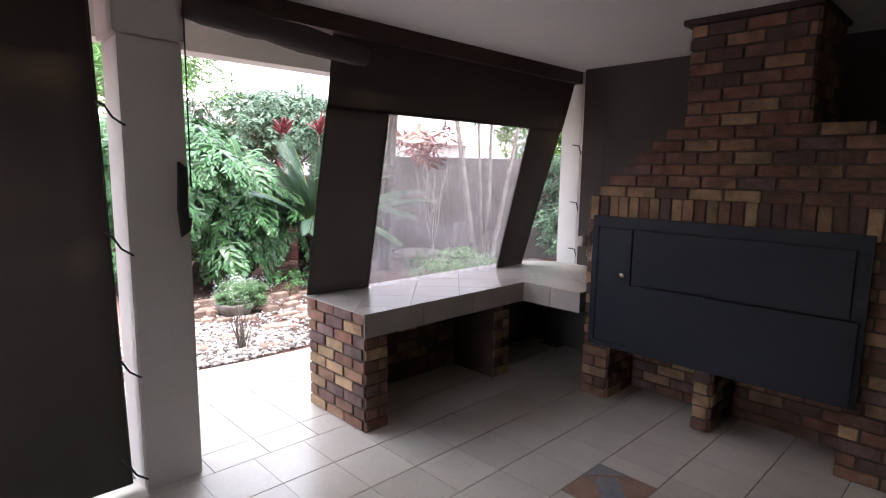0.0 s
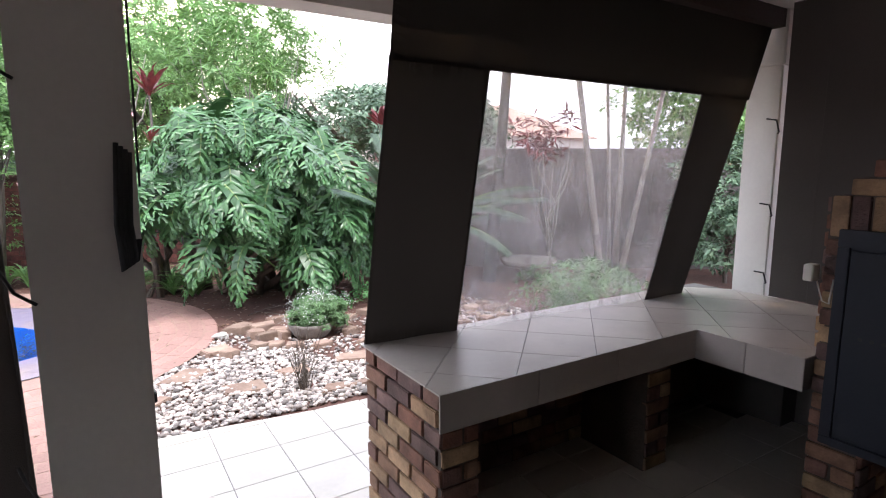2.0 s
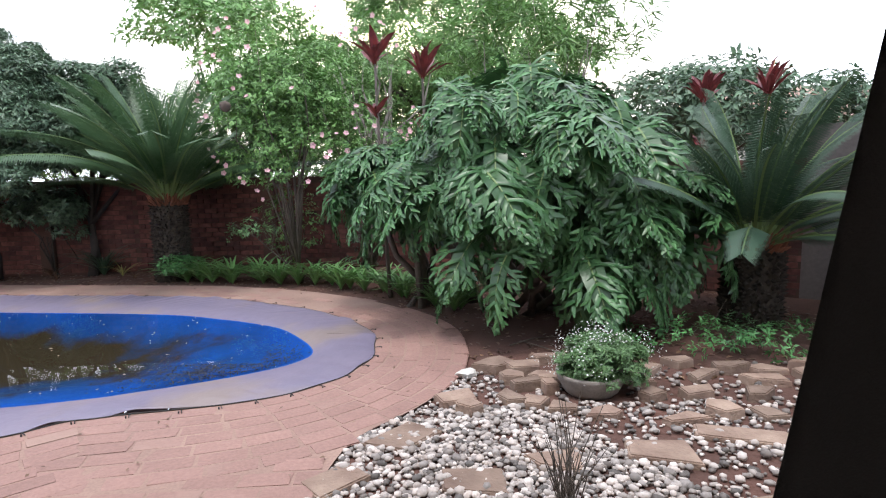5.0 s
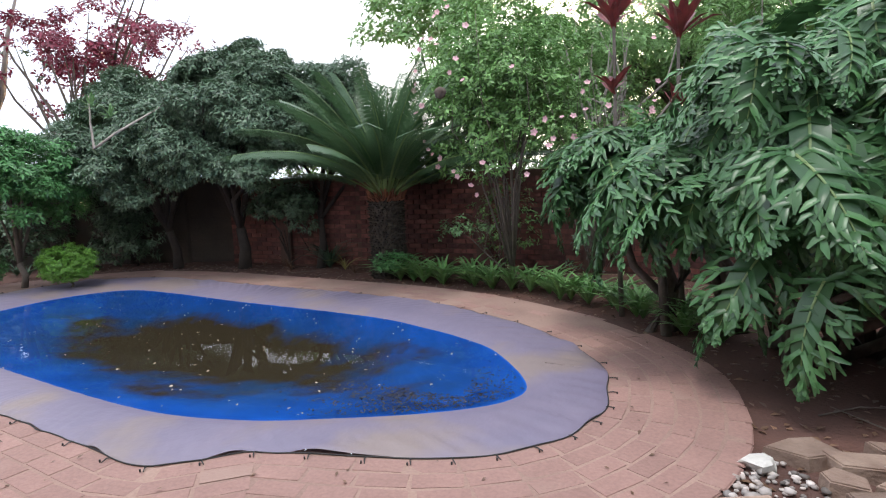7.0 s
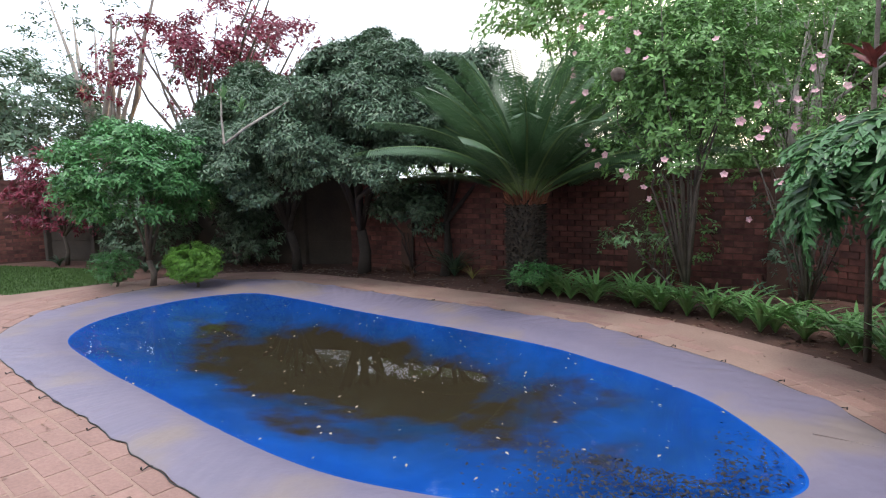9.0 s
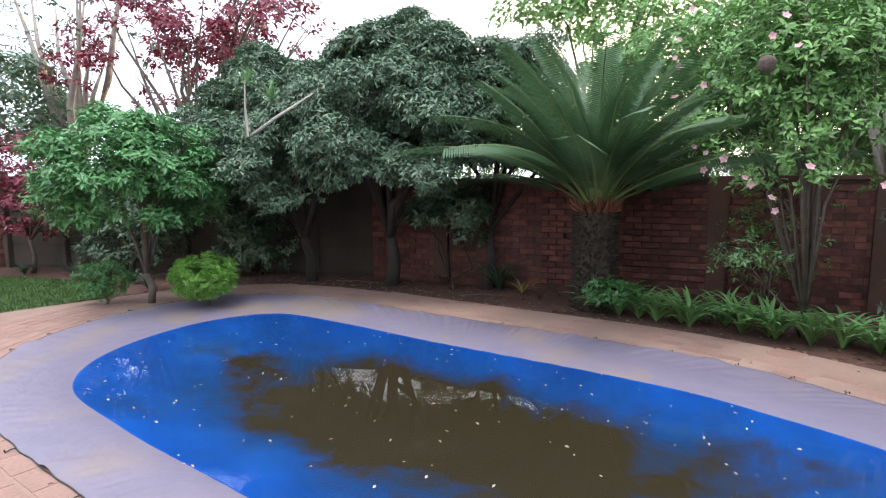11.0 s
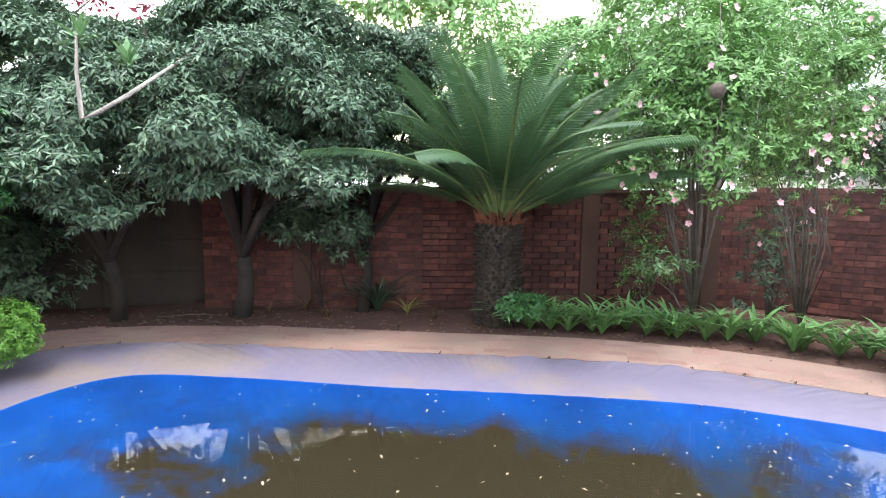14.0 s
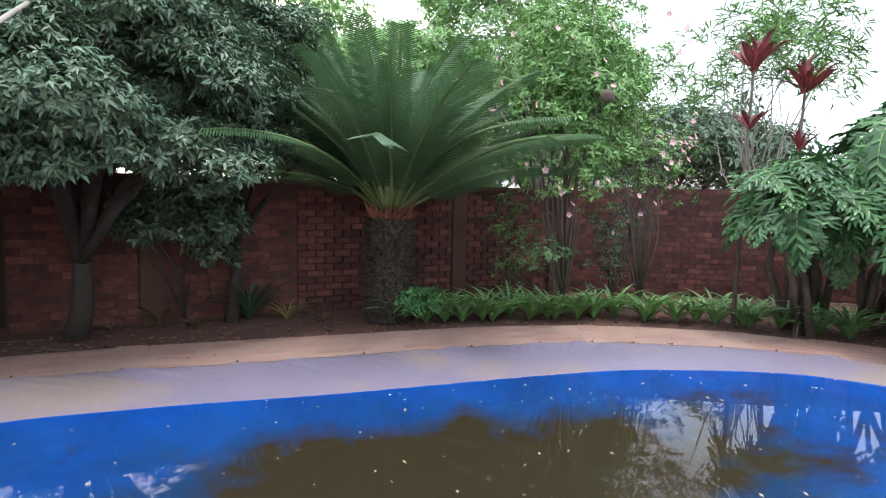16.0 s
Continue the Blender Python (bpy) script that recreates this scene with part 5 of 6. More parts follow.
# flowers on the hibiscus
hib = next(o for o in scene.objects if o.name.startswith("hibiscus"))
V, F = [], []
for k in range(5):
    a = k * math.tau / 5
    d, q = Vector((math.cos(a), math.sin(a), 0.35)), Vector((-math.sin(a), math.cos(a), 0))
    b0 = len(V)
    V += [(0, 0, 0), tuple(d * 0.035 + q * 0.024), tuple(d * 0.06), tuple(d * 0.035 - q * 0.024)]
    F += [(b0, b0 + 1, b0 + 2), (b0, b0 + 2, b0 + 3)]
fl = bpy.data.meshes.new("flower")
fl.from_pydata(V, [], F)
fl.materials.append(M_PETAL)
rf = random.Random(12)
for k in range(78):
    ob = new("flower", fl)
    ob.parent = hib
    u = Vector((rf.gauss(0, 1), -abs(rf.gauss(0, 1)), rf.gauss(0, 0.8))).normalized()
    ob.location = Vector((0.05 + u.x * 1.6, 11.7 + u.y * 1.12, 2.7 + u.z * 1.7)) - hib.location
    ob.rotation_euler = (rf.uniform(0.6, 1.9), rf.uniform(-0.5, 0.5), rf.uniform(-0.6, 0.6))
    ob.scale = [rf.uniform(0.5, 0.85)] * 3
nest = thing("nest", (-0.79, 10.5, 2.5), "round dark dry seed head hanging in the hibiscus", "seed head")
part("ball", tube(bmesh.new(), [(-0.79, 10.5, 2.46), (-0.79, 10.5, 2.48), (-0.79, 10.5, 2.54), (-0.79, 10.5, 2.58), (-0.79, 10.5, 2.6)], [0.02, 0.055, 0.075, 0.055, 0.01], 10), M_BLOOM, nest, smooth=True)

EPI = (-6.05, 10.2, 2.12)
EPI_LEAF = CORD_LEAF.copy()
EPI_LEAF.materials.clear()
EPI_LEAF.materials.append(L_SILVER)
# epiphyte on a pale branch in front of the dark tree
ep = thing("epiphyte_branch", EPI, "pale bare branch carrying two spiky air plants", "branch")
ex, ey, ez = EPI
part("branch", tube(bmesh.new(), [(ex, ey, ez + 0.75), (ex - 0.02, ey, ez + 0.35), (ex, ey, ez), (ex + 0.12, ey, ez + 0.05), (ex + 0.3, ey + 0.1, ez + 0.2), (ex + 0.5, ey + 0.9, ez + 0.7)], [0.008, 0.014, 0.02, 0.02, 0.018, 0.014], 7), M_PALEBARK, ep, smooth=True)
for dx, dz, sd in ((0.0, 0.6, 1), (0.36, 0.42, 2)):
    rr = random.Random(sd)
    for k in range(16):
        ob = new("leaf", EPI_LEAF)
        ob.parent = ep
        ob.location = (dx, 0.02, dz)
        ob.rotation_euler = Euler((rr.uniform(-0.5, 0.5), -rr.uniform(-0.3, 1.4), k * 2.4))
        ob.scale = [rr.uniform(0.14, 0.24)] * 3

# lawn
lawn = thing("lawn", (-12, 9.5, -0.02), "strip of short green lawn beside the pool paving", kind="structure")
LP = [(-9.15, 8.9), (-8.85, 10.2), (-9.3, 10.7), (-11, 10.9), (-16, 10.0), (-16, 7.7), (-9.6, 7.9)]
part("turf", filled(bmesh.new(), [LP], -0.004), M_GRASS, lawn)
rng = np.random.default_rng(50)
P = np.stack((rng.uniform(-15, -8.9, 26000), rng.uniform(7.8, 10.9, 26000)), 1)
P = P[[inside(LP, x, y) for x, y in P]]
n = len(P)
a = rng.uniform(0, math.tau, n)
h = rng.uniform(0.02, 0.05, n)
B0 = np.stack((P[:, 0] + 12, P[:, 1] - 9.5, np.full(n, 0.012)), 1)
S = np.stack((np.cos(a), np.sin(a), np.zeros(n)), 1) * 0.006
V = np.stack((B0 - S, B0 + S, B0 + np.stack((rng.normal(0, 0.012, n), rng.normal(0, 0.012, n), h), 1)), 1).reshape(-1, 3)
fast_mesh("grass", V, np.arange(3 * n).reshape(-1, 3), M_GRASS, lawn, kind="stuff")
for i, (x, y) in enumerate(((-9.6, 11.2), (-10.4, 11.3), (-11.3, 11.3), (-9.0, 11.0), (-12.2, 11.0))):
    strap_plant("strap_plant", (x, y, -0.03), 20, 0.4, L_CYDARK, "dark strap-leaved plant behind the lawn", "plant", 60 + i, 0.03)

# stones and pebbles
def flagstone(x, y, w, d, turn, h, seed):
    rnd = random.Random(seed)
    bm = bmesh.new()
    n = rnd.choice((4, 4, 5))
    lo, hi = [], []
    for k in range(n):
        a = k * math.tau / n + rnd.uniform(-0.45, 0.45)
        px, py = math.cos(a + 0.8) * w * rnd.uniform(0.46, 0.7), math.sin(a + 0.8) * d * rnd.uniform(0.46, 0.7)
        px, py = px * math.cos(turn) - py * math.sin(turn), px * math.sin(turn) + py * math.cos(turn)
        lo.append(bm.verts.new((x + px, y + py, -0.04)))
        hi.append(bm.verts.new((x + px * 0.94, y + py * 0.94, h + rnd.uniform(-0.008, 0.008))))
    top = bm.faces.new(hi)
    for k in range(n):
        bm.faces.new((lo[k], lo[(k + 1) % n], hi[(k + 1) % n], hi[k]))
    bmesh.ops.bevel(bm, geom=list(top.edges), offset=0.008, segments=2, affect="EDGES")
    bmesh.ops.triangulate(bm, faces=bm.faces)
    return solo("flagstone", bm, M_STONE, "flat buff sandstone slab lying among river pebbles", "stone", group="flagstones")


for i, (x, y, w, d, a, h) in enumerate(((1.58, 6.22, 0.42, 0.26, 0.7, 0.015), (1.24, 5.72, 0.32, 0.26, 0.5, 0.015), (1.93, 5.68, 0.34, 0.28, -0.3, 0.015), (2.42, 5.88, 0.26, 0.3, 0.1, 0.015), (3.02, 5.9, 0.42, 0.28, -0.3, 0.015), (3.6, 6.0, 0.5, 0.25, -0.4, 0.015), (2.62, 5.27, 0.36, 0.18, 0.0, 0.01), (2.25, 7.37, 0.3, 0.2, 0.2, 0.045), (2.52, 7.3, 0.32, 0.17, 0.0, 0.05), (2.36, 7.09, 0.17, 0.17, 0.6, 0.05), (2.45, 6.94, 0.2, 0.14, 0.3, 0.045), (2.64, 7.06, 0.24, 0.13, -0.2, 0.04), (2.6, 6.87, 0.15, 0.12, 0.1, 0.06), (1.92, 6.77, 0.3, 0.22, 0.3, 0.02), (1.98, 6.55, 0.16, 0.12, 0.2, 0.05), (2.3, 6.7, 0.14, 0.24, 0.5, 0.03), (2.45, 6.62, 0.2, 0.13, -0.4, 0.03), (2.6, 6.5, 0.2, 0.14, -0.3, 0.03), (2.7, 7.5, 0.17, 0.12, 0.1, 0.05), (2.86, 7.52, 0.18, 0.13, 0.4, 0.04), (2.86, 6.4, 0.24, 0.14, 0.3, 0.02), (3.4, 5.35, 0.4, 0.22, 0.1, 0.01), (4.3, 5.6, 0.45, 0.3, -0.2, 0.01), (2.64, 6.98, 0.18, 0.12, 0.0, 0.05))):
    flagstone(x, y, w * 1.15, d * 1.2, a, h * 0.3 if y < 6.3 else h, 200 + i)

rs = random.Random(61)
laid = []
while len(laid) < 26:
    x, y = rs.uniform(3.15, 5.3), rs.uniform(6.25, 7.35)
    if all(math.hypot(x - p, y - q) > 0.27 for p, q in laid) and math.hypot(x - 2.9, y - 6.85) > 0.38:
        laid.append((x, y))
        flagstone(x, y, rs.uniform(0.18, 0.36), rs.uniform(0.13, 0.22), rs.uniform(-0.6, 0.6), rs.uniform(0.01, 0.045), 300 + len(laid))
rock = lathe(bmesh.new(), 2.04, 7.2, [(0.06, -0.03), (0.08, 0.0), (0.07, 0.03), (0.03, 0.045)], 9)
for v in rock.verts:
    v.co += Vector((0.06 * noise.noise(v.co * 13), 0.05 * noise.noise(v.co * 17 + Vector((5, 0, 0))), 0.02 * noise.noise(v.co * 8)))
solo("white_rock", rock, M_WHITEROCK, "rough chalky white rock lying at the edge of the paving", "stone")
ico = bmesh.new()
bmesh.ops.create_icosphere(ico, subdivisions=1, radius=1)
IV = np.array([v.co for v in ico.verts])
IF = np.array([[v.index for v in f.verts] for f in ico.faces])
ico.free()


def pebbles(name, pts, rmin, rmax, mat, label, seed, flat=0.6, z=-0.025):
    rng = np.random.default_rng(seed)
    n = len(pts)
    r = rmin + (rmax - rmin) * rng.beta(1.3, 3, n)
    sc = np.stack((r * rng.uniform(0.8, 1.35, n), r * rng.uniform(0.7, 1.0, n), r * rng.uniform(flat * 0.8, flat * 1.2, n)), 1)
    a = rng.uniform(0, math.tau, n)
    X = IV[None] * sc[:, None]
    ca, sa = np.cos(a)[:, None], np.sin(a)[:, None]
    X = np.stack((X[..., 0] * ca - X[..., 1] * sa, X[..., 0] * sa + X[..., 1] * ca, X[..., 2]), -1)
    X += (rng.normal(0, 0.06, (n, len(IV), 3)) * r[:, None, None])
    X += np.stack((pts[:, 0], pts[:, 1], z + sc[:, 2] * rng.uniform(0.3, 1.3, n)), 1)[:, None]
    F = (IF[None] + np.arange(n)[:, None, None] * len(IV)).reshape(-1, 3)
    ob = fast_mesh(name, X.reshape(-1, 3), F, mat, None, label, "stuff")
    ob.data.shade_smooth()
    return ob


rng = np.random.default_rng(51)
P = np.stack((rng.uniform(0.95, 5.5, 17000), rng.uniform(5.06, 7.3, 17000)), 1)
keep = [(not inside(pave_poly, x, y)) and rng.random() < (1.0 if x + 0.5 * (y - 5) < 3.3 else 0.3) * (1.0 if y < 6.6 else 0.3) and y > 5.1 - 0.05 * (x - 1.2) for x, y in P]
pebbles("pebbles", P[keep], 0.01, 0.04, M_PEBBLE, "smooth grey and cream river pebbles", 52)

# leaf litter
rng = np.random.default_rng(53)


def litter(name, pts, z, size, mat, label):
    n = len(pts)
    Q = np.concatenate((pts, np.full((n, 1), z)), 1) + np.stack((np.zeros(n), np.zeros(n), rng.uniform(0, 0.008, n)), 1)
    N = np.tile((0, 0, 3.0), (n, 1))
    V, F = leaf_cloud(Q, N, size, rng, 0.5, 0.0, 0.2)
    fast_mesh(name, V, F, mat, None, label, "stuff")


P = np.stack((rng.uniform(-9, 6, 5200), rng.uniform(7, 13.0, 5200)), 1)
P = P[[not inside(pave_poly, x, y) for x, y in P]]
litter("leaf_litter", P, -0.02, 0.07, L_DRY, "dry brown leaves on the soil")
P = np.stack((rng.uniform(-9, 2, 700), rng.uniform(4.5, 12.3, 700)), 1)
P = P[[inside(pave_poly, x, y) and not inside(cover_line, x, y) for x, y in P]]
litter("paving_litter", P, 0.006, 0.035, L_DRY, "a few small dry leaves on the paving")
P = np.stack((rng.uniform(-6.3, 0.5, 230), rng.uniform(7, 10.3, 230)), 1)
P = P[[inside(water_line, x, y) for x, y in P]]
litter("floating_leaves", P, -0.028, 0.03, L_PALELEAF, "pale leaves and petals floating on the water")
P = np.stack((rng.normal(0.1, 0.42, 2600), rng.normal(7.68, 0.3, 2600)), 1)
P = P[[inside([((x + 2.9) * 0.99 - 2.9, (y - 8.9) * 0.98 + 8.9) for x, y in water_line], x, y) and (y < 7.75 - 0.1 * x or x > 0.25) for x, y in P]]
litter("sunken_debris", P, -0.028, 0.03, M_ROT, "dark rotten leaf debris at the end of the water")

for i, (x, y, a, l) in enumerate(((-4.3, 12.3, 0.3, 0.7), (-5.6, 12.2, 2.6, 0.5), (-3.0, 12.6, 1.2, 0.4), (2.5, 8.0, 0.4, 0.6), (2.9, 7.75, 2.2, 0.5), (-6.6, 12.6, 0.1, 0.8), (3.4, 7.7, 0.9, 0.5))):
    st = thing("stick", (x, y, -0.02), "thin fallen dry stick lying on the soil", "stick", "fallen sticks")
    c, q = math.cos(a), math.sin(a)
    part("twig", tube(bmesh.new(), [(x, y, -0.02), (x + c * l * 0.5 - q * 0.04, y + q * l * 0.5 + c * 0.04, 0.0), (x + c * l, y + q * l, -0.015)], [0.006, 0.005, 0.002], 5), M_BARK, st)
for i, (x, y) in enumerate(((-5.3, 12.9), (-4.5, 12.6), (-3.15, 12.5))):
    strap_plant("dry_tuft", (x, y, -0.03), 14, 0.26, L_DRY, "small withered brown tuft on the soil", "plant", 80 + i, 0.014)

for a0 in (-0.12,):
    k0 = int((a0 % math.tau) / math.tau * len(TH) + len(TH) / 2) % len(TH)
    pts = [(C0[0] + r * math.cos(a0), C0[1] + r * math.sin(a0), 0.024) for r in np.linspace(R_OUT[k0] - 0.02, R_WAT[k0] + mid[k0] * 0.35, 6)]
    part("seam", tube(bmesh.new(), pts, 0.004, 5), M_COVER, pool_cover, "welded seam across the margin")
# hem cord and pegs round the cover
part("hem", tube(bmesh.new(), [(C0[0] + r * math.cos(t), C0[1] + r * math.sin(t), 0.004) for r, t in zip(np.append(R_OUT, R_OUT[0]) + 0.004 + 0.035 * np.append(wob, wob[0]), np.append(TH, TH[0]))], 0.004, 5, closed=False), M_BLACK, pool_cover, "dark frayed hem of the cover")
pm = bmesh.new()
tube(pm, [(0, 0, 0.004), (0.03, 0, 0.01), (0.065, 0.01, 0.004)], [0.003, 0.004, 0.003], 5)
tube(pm, [(0.06, -0.01, 0.0), (0.06, -0.01, 0.015)], [0.005, 0.005], 6)
pme = mesh_of("peg", pm)
pme.materials.append(M_BLACK)
for k in range(0, 176, 4):
    x, y = cover_line[k]
    x2, y2 = cover_line[(k + 1) % len(cover_line)]
    ob = new("peg", pme)
    ob.parent = pool_cover
    ob.location = Vector((x, y, 0)) - pool_cover.location
    ob.rotation_euler = (0, 0, math.atan2(-(x2 - x), y2 - y))

# curtain fittings
for i, z in enumerate((0.12, 0.72, 1.4, 2.08)):
    b = thing("bungee_loop", (0.7, 3.33, z), "short black elastic loop lacing the curtain to the post", "curtain loop")
    part("cord", tube(bmesh.new(), [(0.72, 3.34, z + 0.08), (0.74, 3.28, z + 0.06), (0.77, 3.26, z), (0.81, 3.25, z - 0.03), (0.825, 3.245, z - 0.04)], 0.006, 6), M_BLACK, b, smooth=True)
for i, z in enumerate((0.95, 1.45, 2.05)):
    b = thing("bungee_loop", (5.1, 3.3, z), "short black elastic loop beside the corner post", "curtain loop")
    part("cord", tube(bmesh.new(), [(5.09, 3.33, z + 0.07), (5.13, 3.28, z + 0.06), (5.175, 3.28, z - 0.02), (5.21, 3.305, z - 0.03)], 0.006, 6), M_BLACK, b, smooth=True)
rope = thing("pull_cord", (1.13, 3.22, 1.43), "black pull cord wound in a hank on the post", "cord")
part("cord", tube(bmesh.new(), [(1.135, 3.225, 2.66), (1.13, 3.225, 1.72)], 0.004, 6), M_BLACK, rope)
for k in range(7):
    o = 0.012 * (k % 4) - 0.018
    part("strand", tube(bmesh.new(), [(1.09 + o, 3.225 - 0.005 * (k % 3), 1.86 - 0.01 * k), (1.075 + o, 3.215, 1.6), (1.085 + o, 3.21, 1.45 + 0.008 * k), (1.1 + o, 3.215, 1.55)], [0.009, 0.011, 0.011, 0.008], 6), M_BLACK, rope, smooth=True)
sock = thing("socket_box", (3.9, 2.43, 1.22), "small white electrical box on the brick pier", "socket")
part("box", box(bmesh.new(), 3.87, 3.94, 2.405, 2.45, 1.24, 1.32, 0.004), M_WHITE, sock)
part("wire", tube(bmesh.new(), [(3.91, 2.402, 1.24), (3.905, 2.37, 1.15), (3.905, 2.34, 1.14), (3.905, 2.33, 1.26)], 0.004, 6), M_WHITE, sock, smooth=True)
wire = thing("door_bracket", (1.13, 3.35, 1.0), "small rusty bolt bracket on the post", "bracket")
part("plate", box(bmesh.new(), 1.126, 1.14, 3.34, 3.38, 0.93, 0.97, 0.003), M_BLACK, wire)

# tiles of the counter
def slab_piece(name, x0, x1, y0, y1, z0, z1, mat, parent, cache={}):
    key = (name, round(x1 - x0, 3), round(y1 - y0, 3), round(z1 - z0, 3))
    if key not in cache:
        cache[key] = mesh_of(name, box(bmesh.new(), 0, x1 - x0, 0, y1 - y0, 0, z1 - z0, 0.0015))
        cache[key].materials.append(mat)
    ob = new(name, cache[key])
    ob.parent = parent
    ob.location = Vector((x0, y0, z0)) - wloc(parent)
    return ob


def clip(poly, axis, lim, sign):
    """The part of a polygon on one side of a line parallel to an axis."""
    res = []
    for p, q in zip(poly, poly[1:] + poly[:1]):
        dp, dq = (p[axis] - lim) * sign, (q[axis] - lim) * sign
        if dp >= 0:
            res.append(p)
        if dp * dq < 0:
            k = dp / (dp - dq)
            res.append((p[0] + (q[0] - p[0]) * k, p[1] + (q[1] - p[1]) * k))
    return res


for i in range(-2, 9):
    for j in range(-5, 5):
        u, v = -0.96 + 0.516 * i, 5.96 + 0.516 * j
        g = 0.003
        sq = [((a + b) / 2, (b - a) / 2) for a, b in ((u + g, v + g), (u + 0.516 - g, v + g), (u + 0.516 - g, v + 0.516 - g), (u + g, v + 0.516 - g))]
        for x0, x1, y0, y1 in ((2.13, 5.055, 2.978, 3.78), (3.868, 5.055, 2.4, 2.978)):
            poly = clip(clip(clip(clip(sq, 0, x0, 1), 0, x1, -1), 1, y0, 1), 1, y1, -1)
            if len(poly) < 3:
                continue
            bm = bmesh.new()
            lo = [bm.verts.new((*p, 0.8525)) for p in poly]
            hi = [bm.verts.new((*p, 0.86)) for p in poly]
            bm.faces.new(hi)
            for k in range(len(poly)):
                bm.faces.new((lo[k], lo[(k + 1) % len(poly)], hi[(k + 1) % len(poly)], hi[k]))
            bmesh.ops.recalc_face_normals(bm, faces=bm.faces)
            part("tile", bm, M_CTILE, counter)
for x in (2.13, 2.67, 3.21):
    slab_piece("tile", x, x + 0.537 if x < 3.2 else 3.868, 2.9745, 2.984, 0.69, 0.8605, M_CTILE, counter)
for k, y in enumerate((2.69, 2.4)):
    slab_piece("tile", 3.8645, 3.874, y, 2.974 if k == 0 else 2.686, 0.69, 0.8605, M_CTILE, counter)

# floor tiles
for i in range(18):
    for j in range(5):
        x0, y1 = -0.98 + 0.36 * i, 4.93 - 0.37 * j
        y0 = max(y1 - 0.365, 3.2)
        if (x0 > 4.7 and y1 < 3.6) or (x0 < 0.75 and y1 > 3.7):
            continue
        slab_piece("tile", x0, x0 + 0.355, y0, y1, -0.0075, 0.0, M_TILE, floor)
for i in range(5):
    x0 = 0.82 + 0.36 * i
    y_lo, edge = 4.935, [5.1 - 0.12 * (x - 1.0) for x in (max(x0, 0.9), x0 + 0.355)]
    bm = bmesh.new()
    poly = ((max(x0, 0.9), y_lo), (x0 + 0.355, y_lo), (x0 + 0.355, max(edge[1], y_lo + 0.005)), (max(x0, 0.9), edge[0]))
    lo, hi = [bm.verts.new((*p, -0.0075)) for p in poly], [bm.verts.new((*p, 0.0)) for p in poly]
    bm.faces.new(hi)
    for k in range(4):
        bm.faces.new((lo[k], lo[(k + 1) % 4], hi[(k + 1) % 4], hi[k]))
    part("tile", bm, M_TILE, floor)
for i in range(-6, 12):
    for j in range(12):
        x0, y1 = 1.075 + 0.35 * i, 3.195 - 0.383 * j
        if x0 < 5.0:
            slab_piece("tile", x0, min(x0 + 0.3485, 5.06), y1 - 0.377, y1, -0.0075, 0.0, M_TILE, floor)
ix0, ix1, iy0, iy1 = 2.57, 3.0, 1.28, 1.66
for nm, pts, mt, h in (("inlay", ((ix0, iy0), (ix1, iy0), (ix1, iy1), (ix0, iy1)), M_INLAY_A, 0.002), ("inlay_corner", ((ix1 - 0.2, iy1), (ix1, iy1 - 0.2), (ix1, iy1)), M_INLAY_B, 0.004), ("inlay_strip", ((2.62, 1.42), (2.72, 1.32), (2.93, 1.5), (2.83, 1.6)), M_INLAY_B, 0.004)):
    bm = bmesh.new()
    lo = [bm.verts.new((*p, 0.0)) for p in pts]
    hi = [bm.verts.new((*p, h)) for p in pts]
    bm.faces.new(hi)
    m = len(pts)
    for k in range(m):
        bm.faces.new((lo[k], lo[(k + 1) % m], hi[(k + 1) % m], hi[k]))
    bmesh.ops.recalc_face_normals(bm, faces=bm.faces)
    part(nm, bm, mt, floor, "rust and slate patterned tile inlay")

# back wall bricks nearest the walk
brick_face(back_wall, (-3.3, 13.1), (1, 0), 3.4, 0, 1.53, mat=M_GBRICK, seed=70, proud=0.012, bevel=0.003)

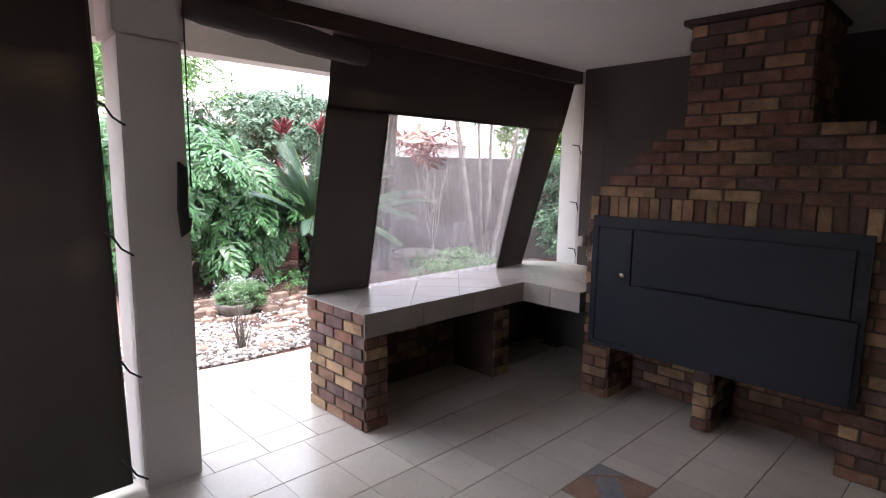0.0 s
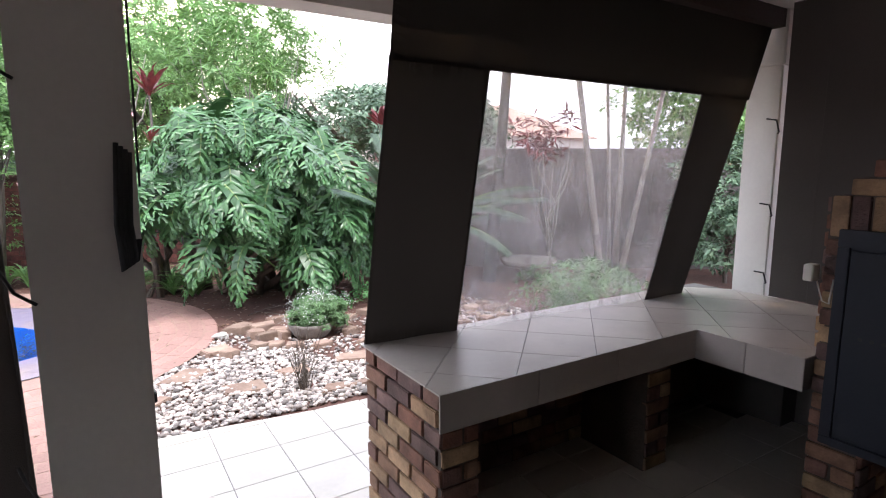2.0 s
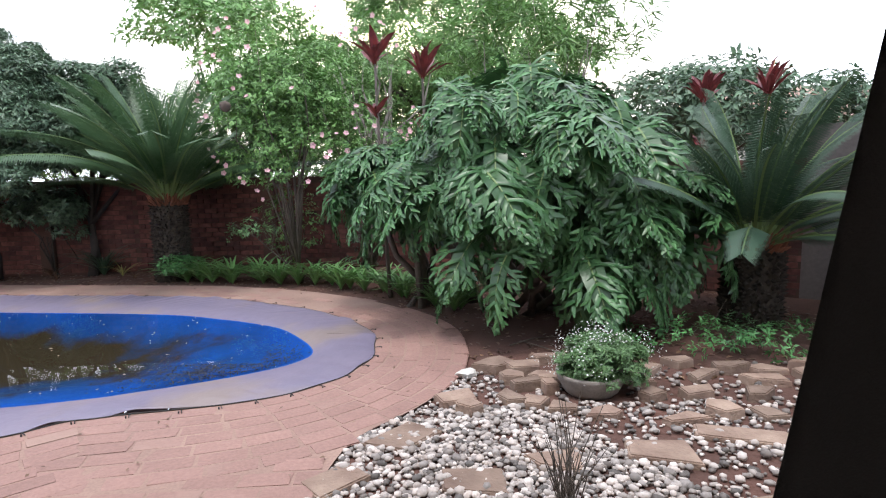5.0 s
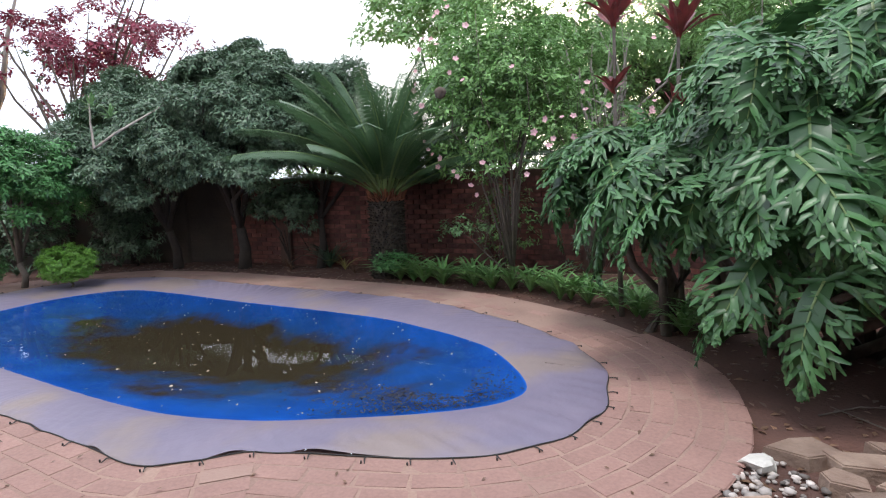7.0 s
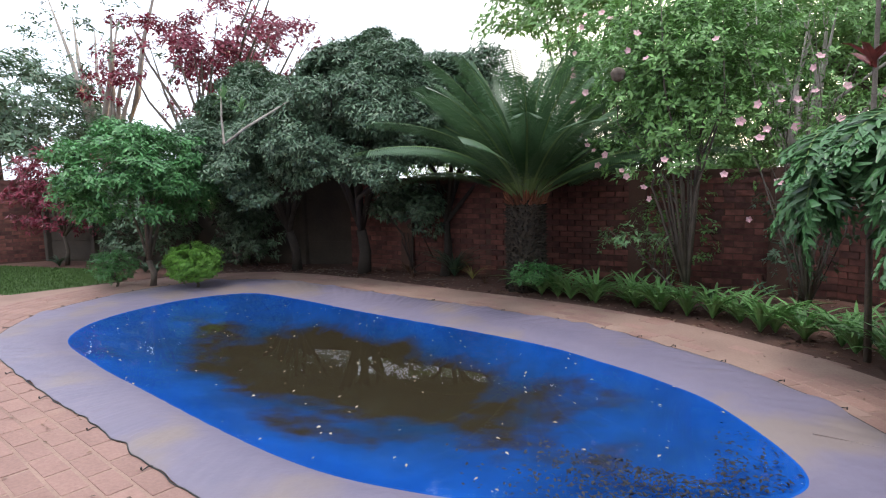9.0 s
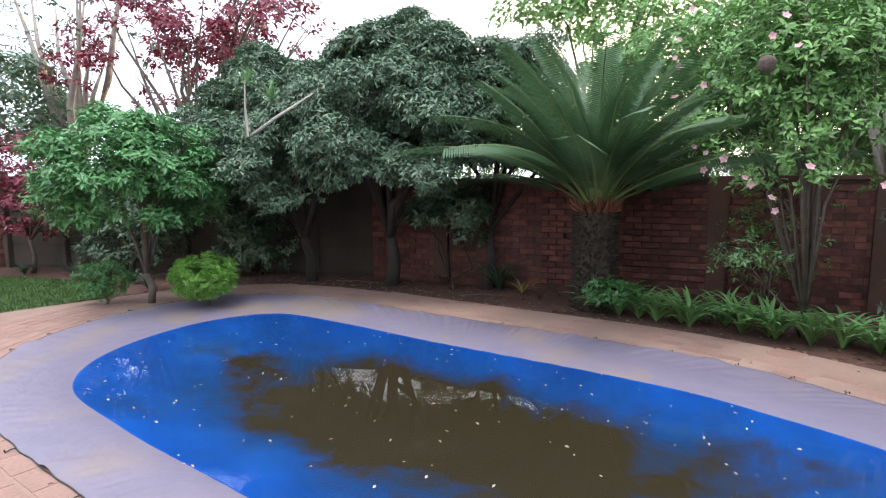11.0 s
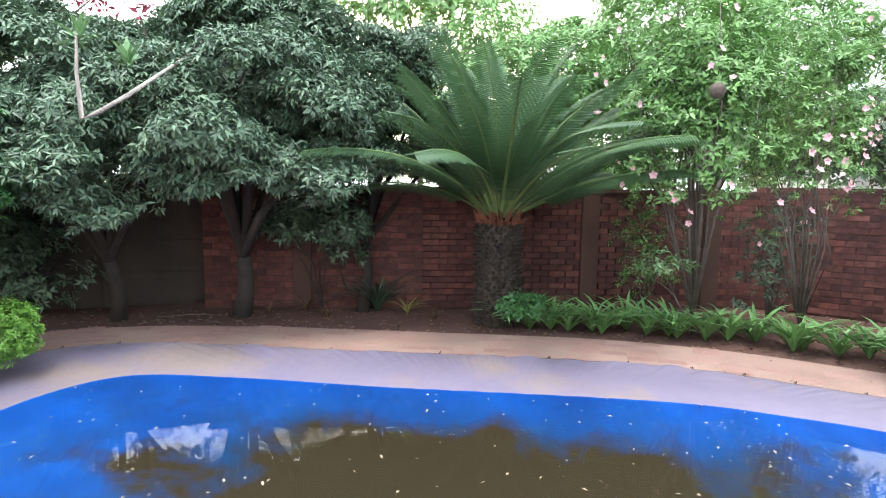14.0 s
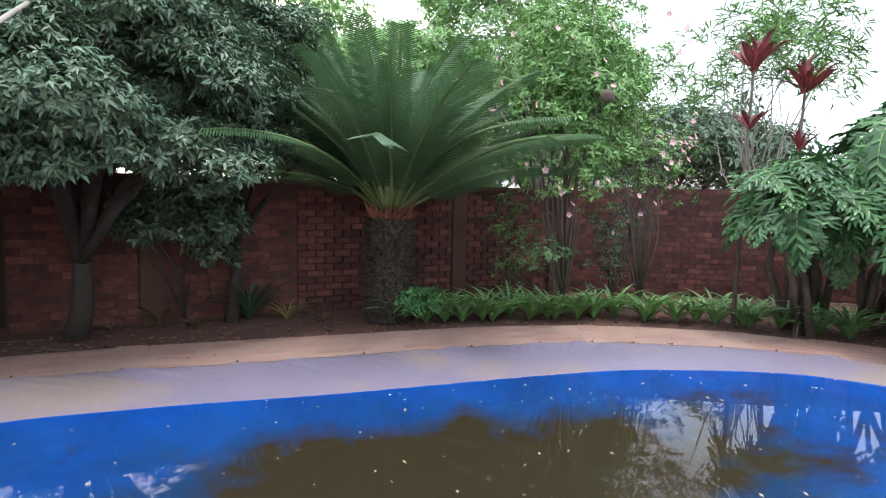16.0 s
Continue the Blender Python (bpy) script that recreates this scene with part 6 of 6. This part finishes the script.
# block paving: rings round the cover, then running bond
rp = random.Random(90)
near, far = [], []
CL = np.array(cover_line)
tan = np.roll(CL, -1, 0) - np.roll(CL, 1, 0)
tan /= np.linalg.norm(tan, axis=1, keepdims=True)
area = sum(CL[i][0] * CL[(i + 1) % len(CL)][1] - CL[(i + 1) % len(CL)][0] * CL[i][1] for i in range(len(CL)))
out = np.stack((tan[:, 1], -tan[:, 0]), 1) * (1 if area > 0 else -1)
for j in range(-1, 7):
    line = CL + out * (0.07 + 0.142 * j)
    seg = np.linalg.norm(np.roll(line, -1, 0) - line, axis=1)
    cum = np.concatenate(([0], np.cumsum(seg)))
    n = int(cum[-1] / 0.28)
    lp = np.vstack((line, line[:1]))
    for k in range(n):
        s = (k + 0.5 * (j % 2)) * cum[-1] / n
        p = np.array([np.interp(s, cum, lp[:, c]) for c in (0, 1)])
        q = np.array([np.interp(min(s + 0.02, cum[-1]), cum, lp[:, c]) for c in (0, 1)]) - np.array([np.interp(max(s - 0.02, 0), cum, lp[:, c]) for c in (0, 1)])
        if np.linalg.norm(CL - p, axis=1).min() < 0.05 + 0.142 * j - 0.03:
            continue
        if inside(pave_poly, *(p * 1.0)):
            (near if p[0] > -1.4 and p[1] < 9.0 else far).append((p[0], p[1], math.atan2(q[1], q[0])))
for i in range(70):
    for j in range(22):
        x, y = -13 + 0.28 * (i + 0.5 * (j % 2)), 3.63 + 0.142 * j
        p = np.array((x, y))
        if np.linalg.norm(CL - p, axis=1).min() < 1.0 or not inside(pave_poly, x, y) or inside(cover_line, x, y):
            continue
        (near if -0.6 < x and y > 4.7 else far).append((x, y, 0.0))
rp.shuffle(near)
pv = []
for k in range(4):
    bm = box(bmesh.new(), -0.136, 0.136, -0.067, 0.067, -0.012, 0, 0.006)
    for v in bm.verts:
        v.co += Vector((rp.uniform(-1, 1) * 0.003, rp.uniform(-1, 1) * 0.003, rp.uniform(-1, 0) * 0.0015))
    me = mesh_of("paver", bm)
    me.materials.append(M_PAVE)
    pv.append(me)
for x, y, a in near[:300]:
    ob = new("paver", rp.choice(pv))
    ob.parent = paving
    ob.location = Vector((x, y, rp.uniform(-0.002, 0.001))) - paving.location
    ob.rotation_euler = (rp.uniform(-0.01, 0.01), rp.uniform(-0.01, 0.01), a + rp.uniform(-0.02, 0.02))
V, F = [], []
for x, y, a in near[300:] + far:
    a += rp.uniform(-0.02, 0.02)
    z = rp.uniform(-0.002, 0.001) if y < 9.6 else rp.uniform(-0.008, -0.0015)
    k = len(V)
    for px, py, pz in ((-0.135, -0.066, -0.012), (0.135, -0.066, -0.012), (0.135, 0.066, -0.012), (-0.135, 0.066, -0.012), (-0.129, -0.06, 0), (0.129, -0.06, 0), (0.129, 0.06, 0), (-0.129, 0.06, 0)):
        V.append((x + px * math.cos(a) - py * math.sin(a) + 2, y + px * math.sin(a) + py * math.cos(a) - 5, z + pz))
    F += [(k + 4, k + 5, k + 6, k + 7)] + [(k + i, k + (i + 1) % 4, k + 4 + (i + 1) % 4, k + 4 + i) for i in range(4)]
tagged(raw("pavers", V, F, M_PAVE_I, paving), kind="stuff")
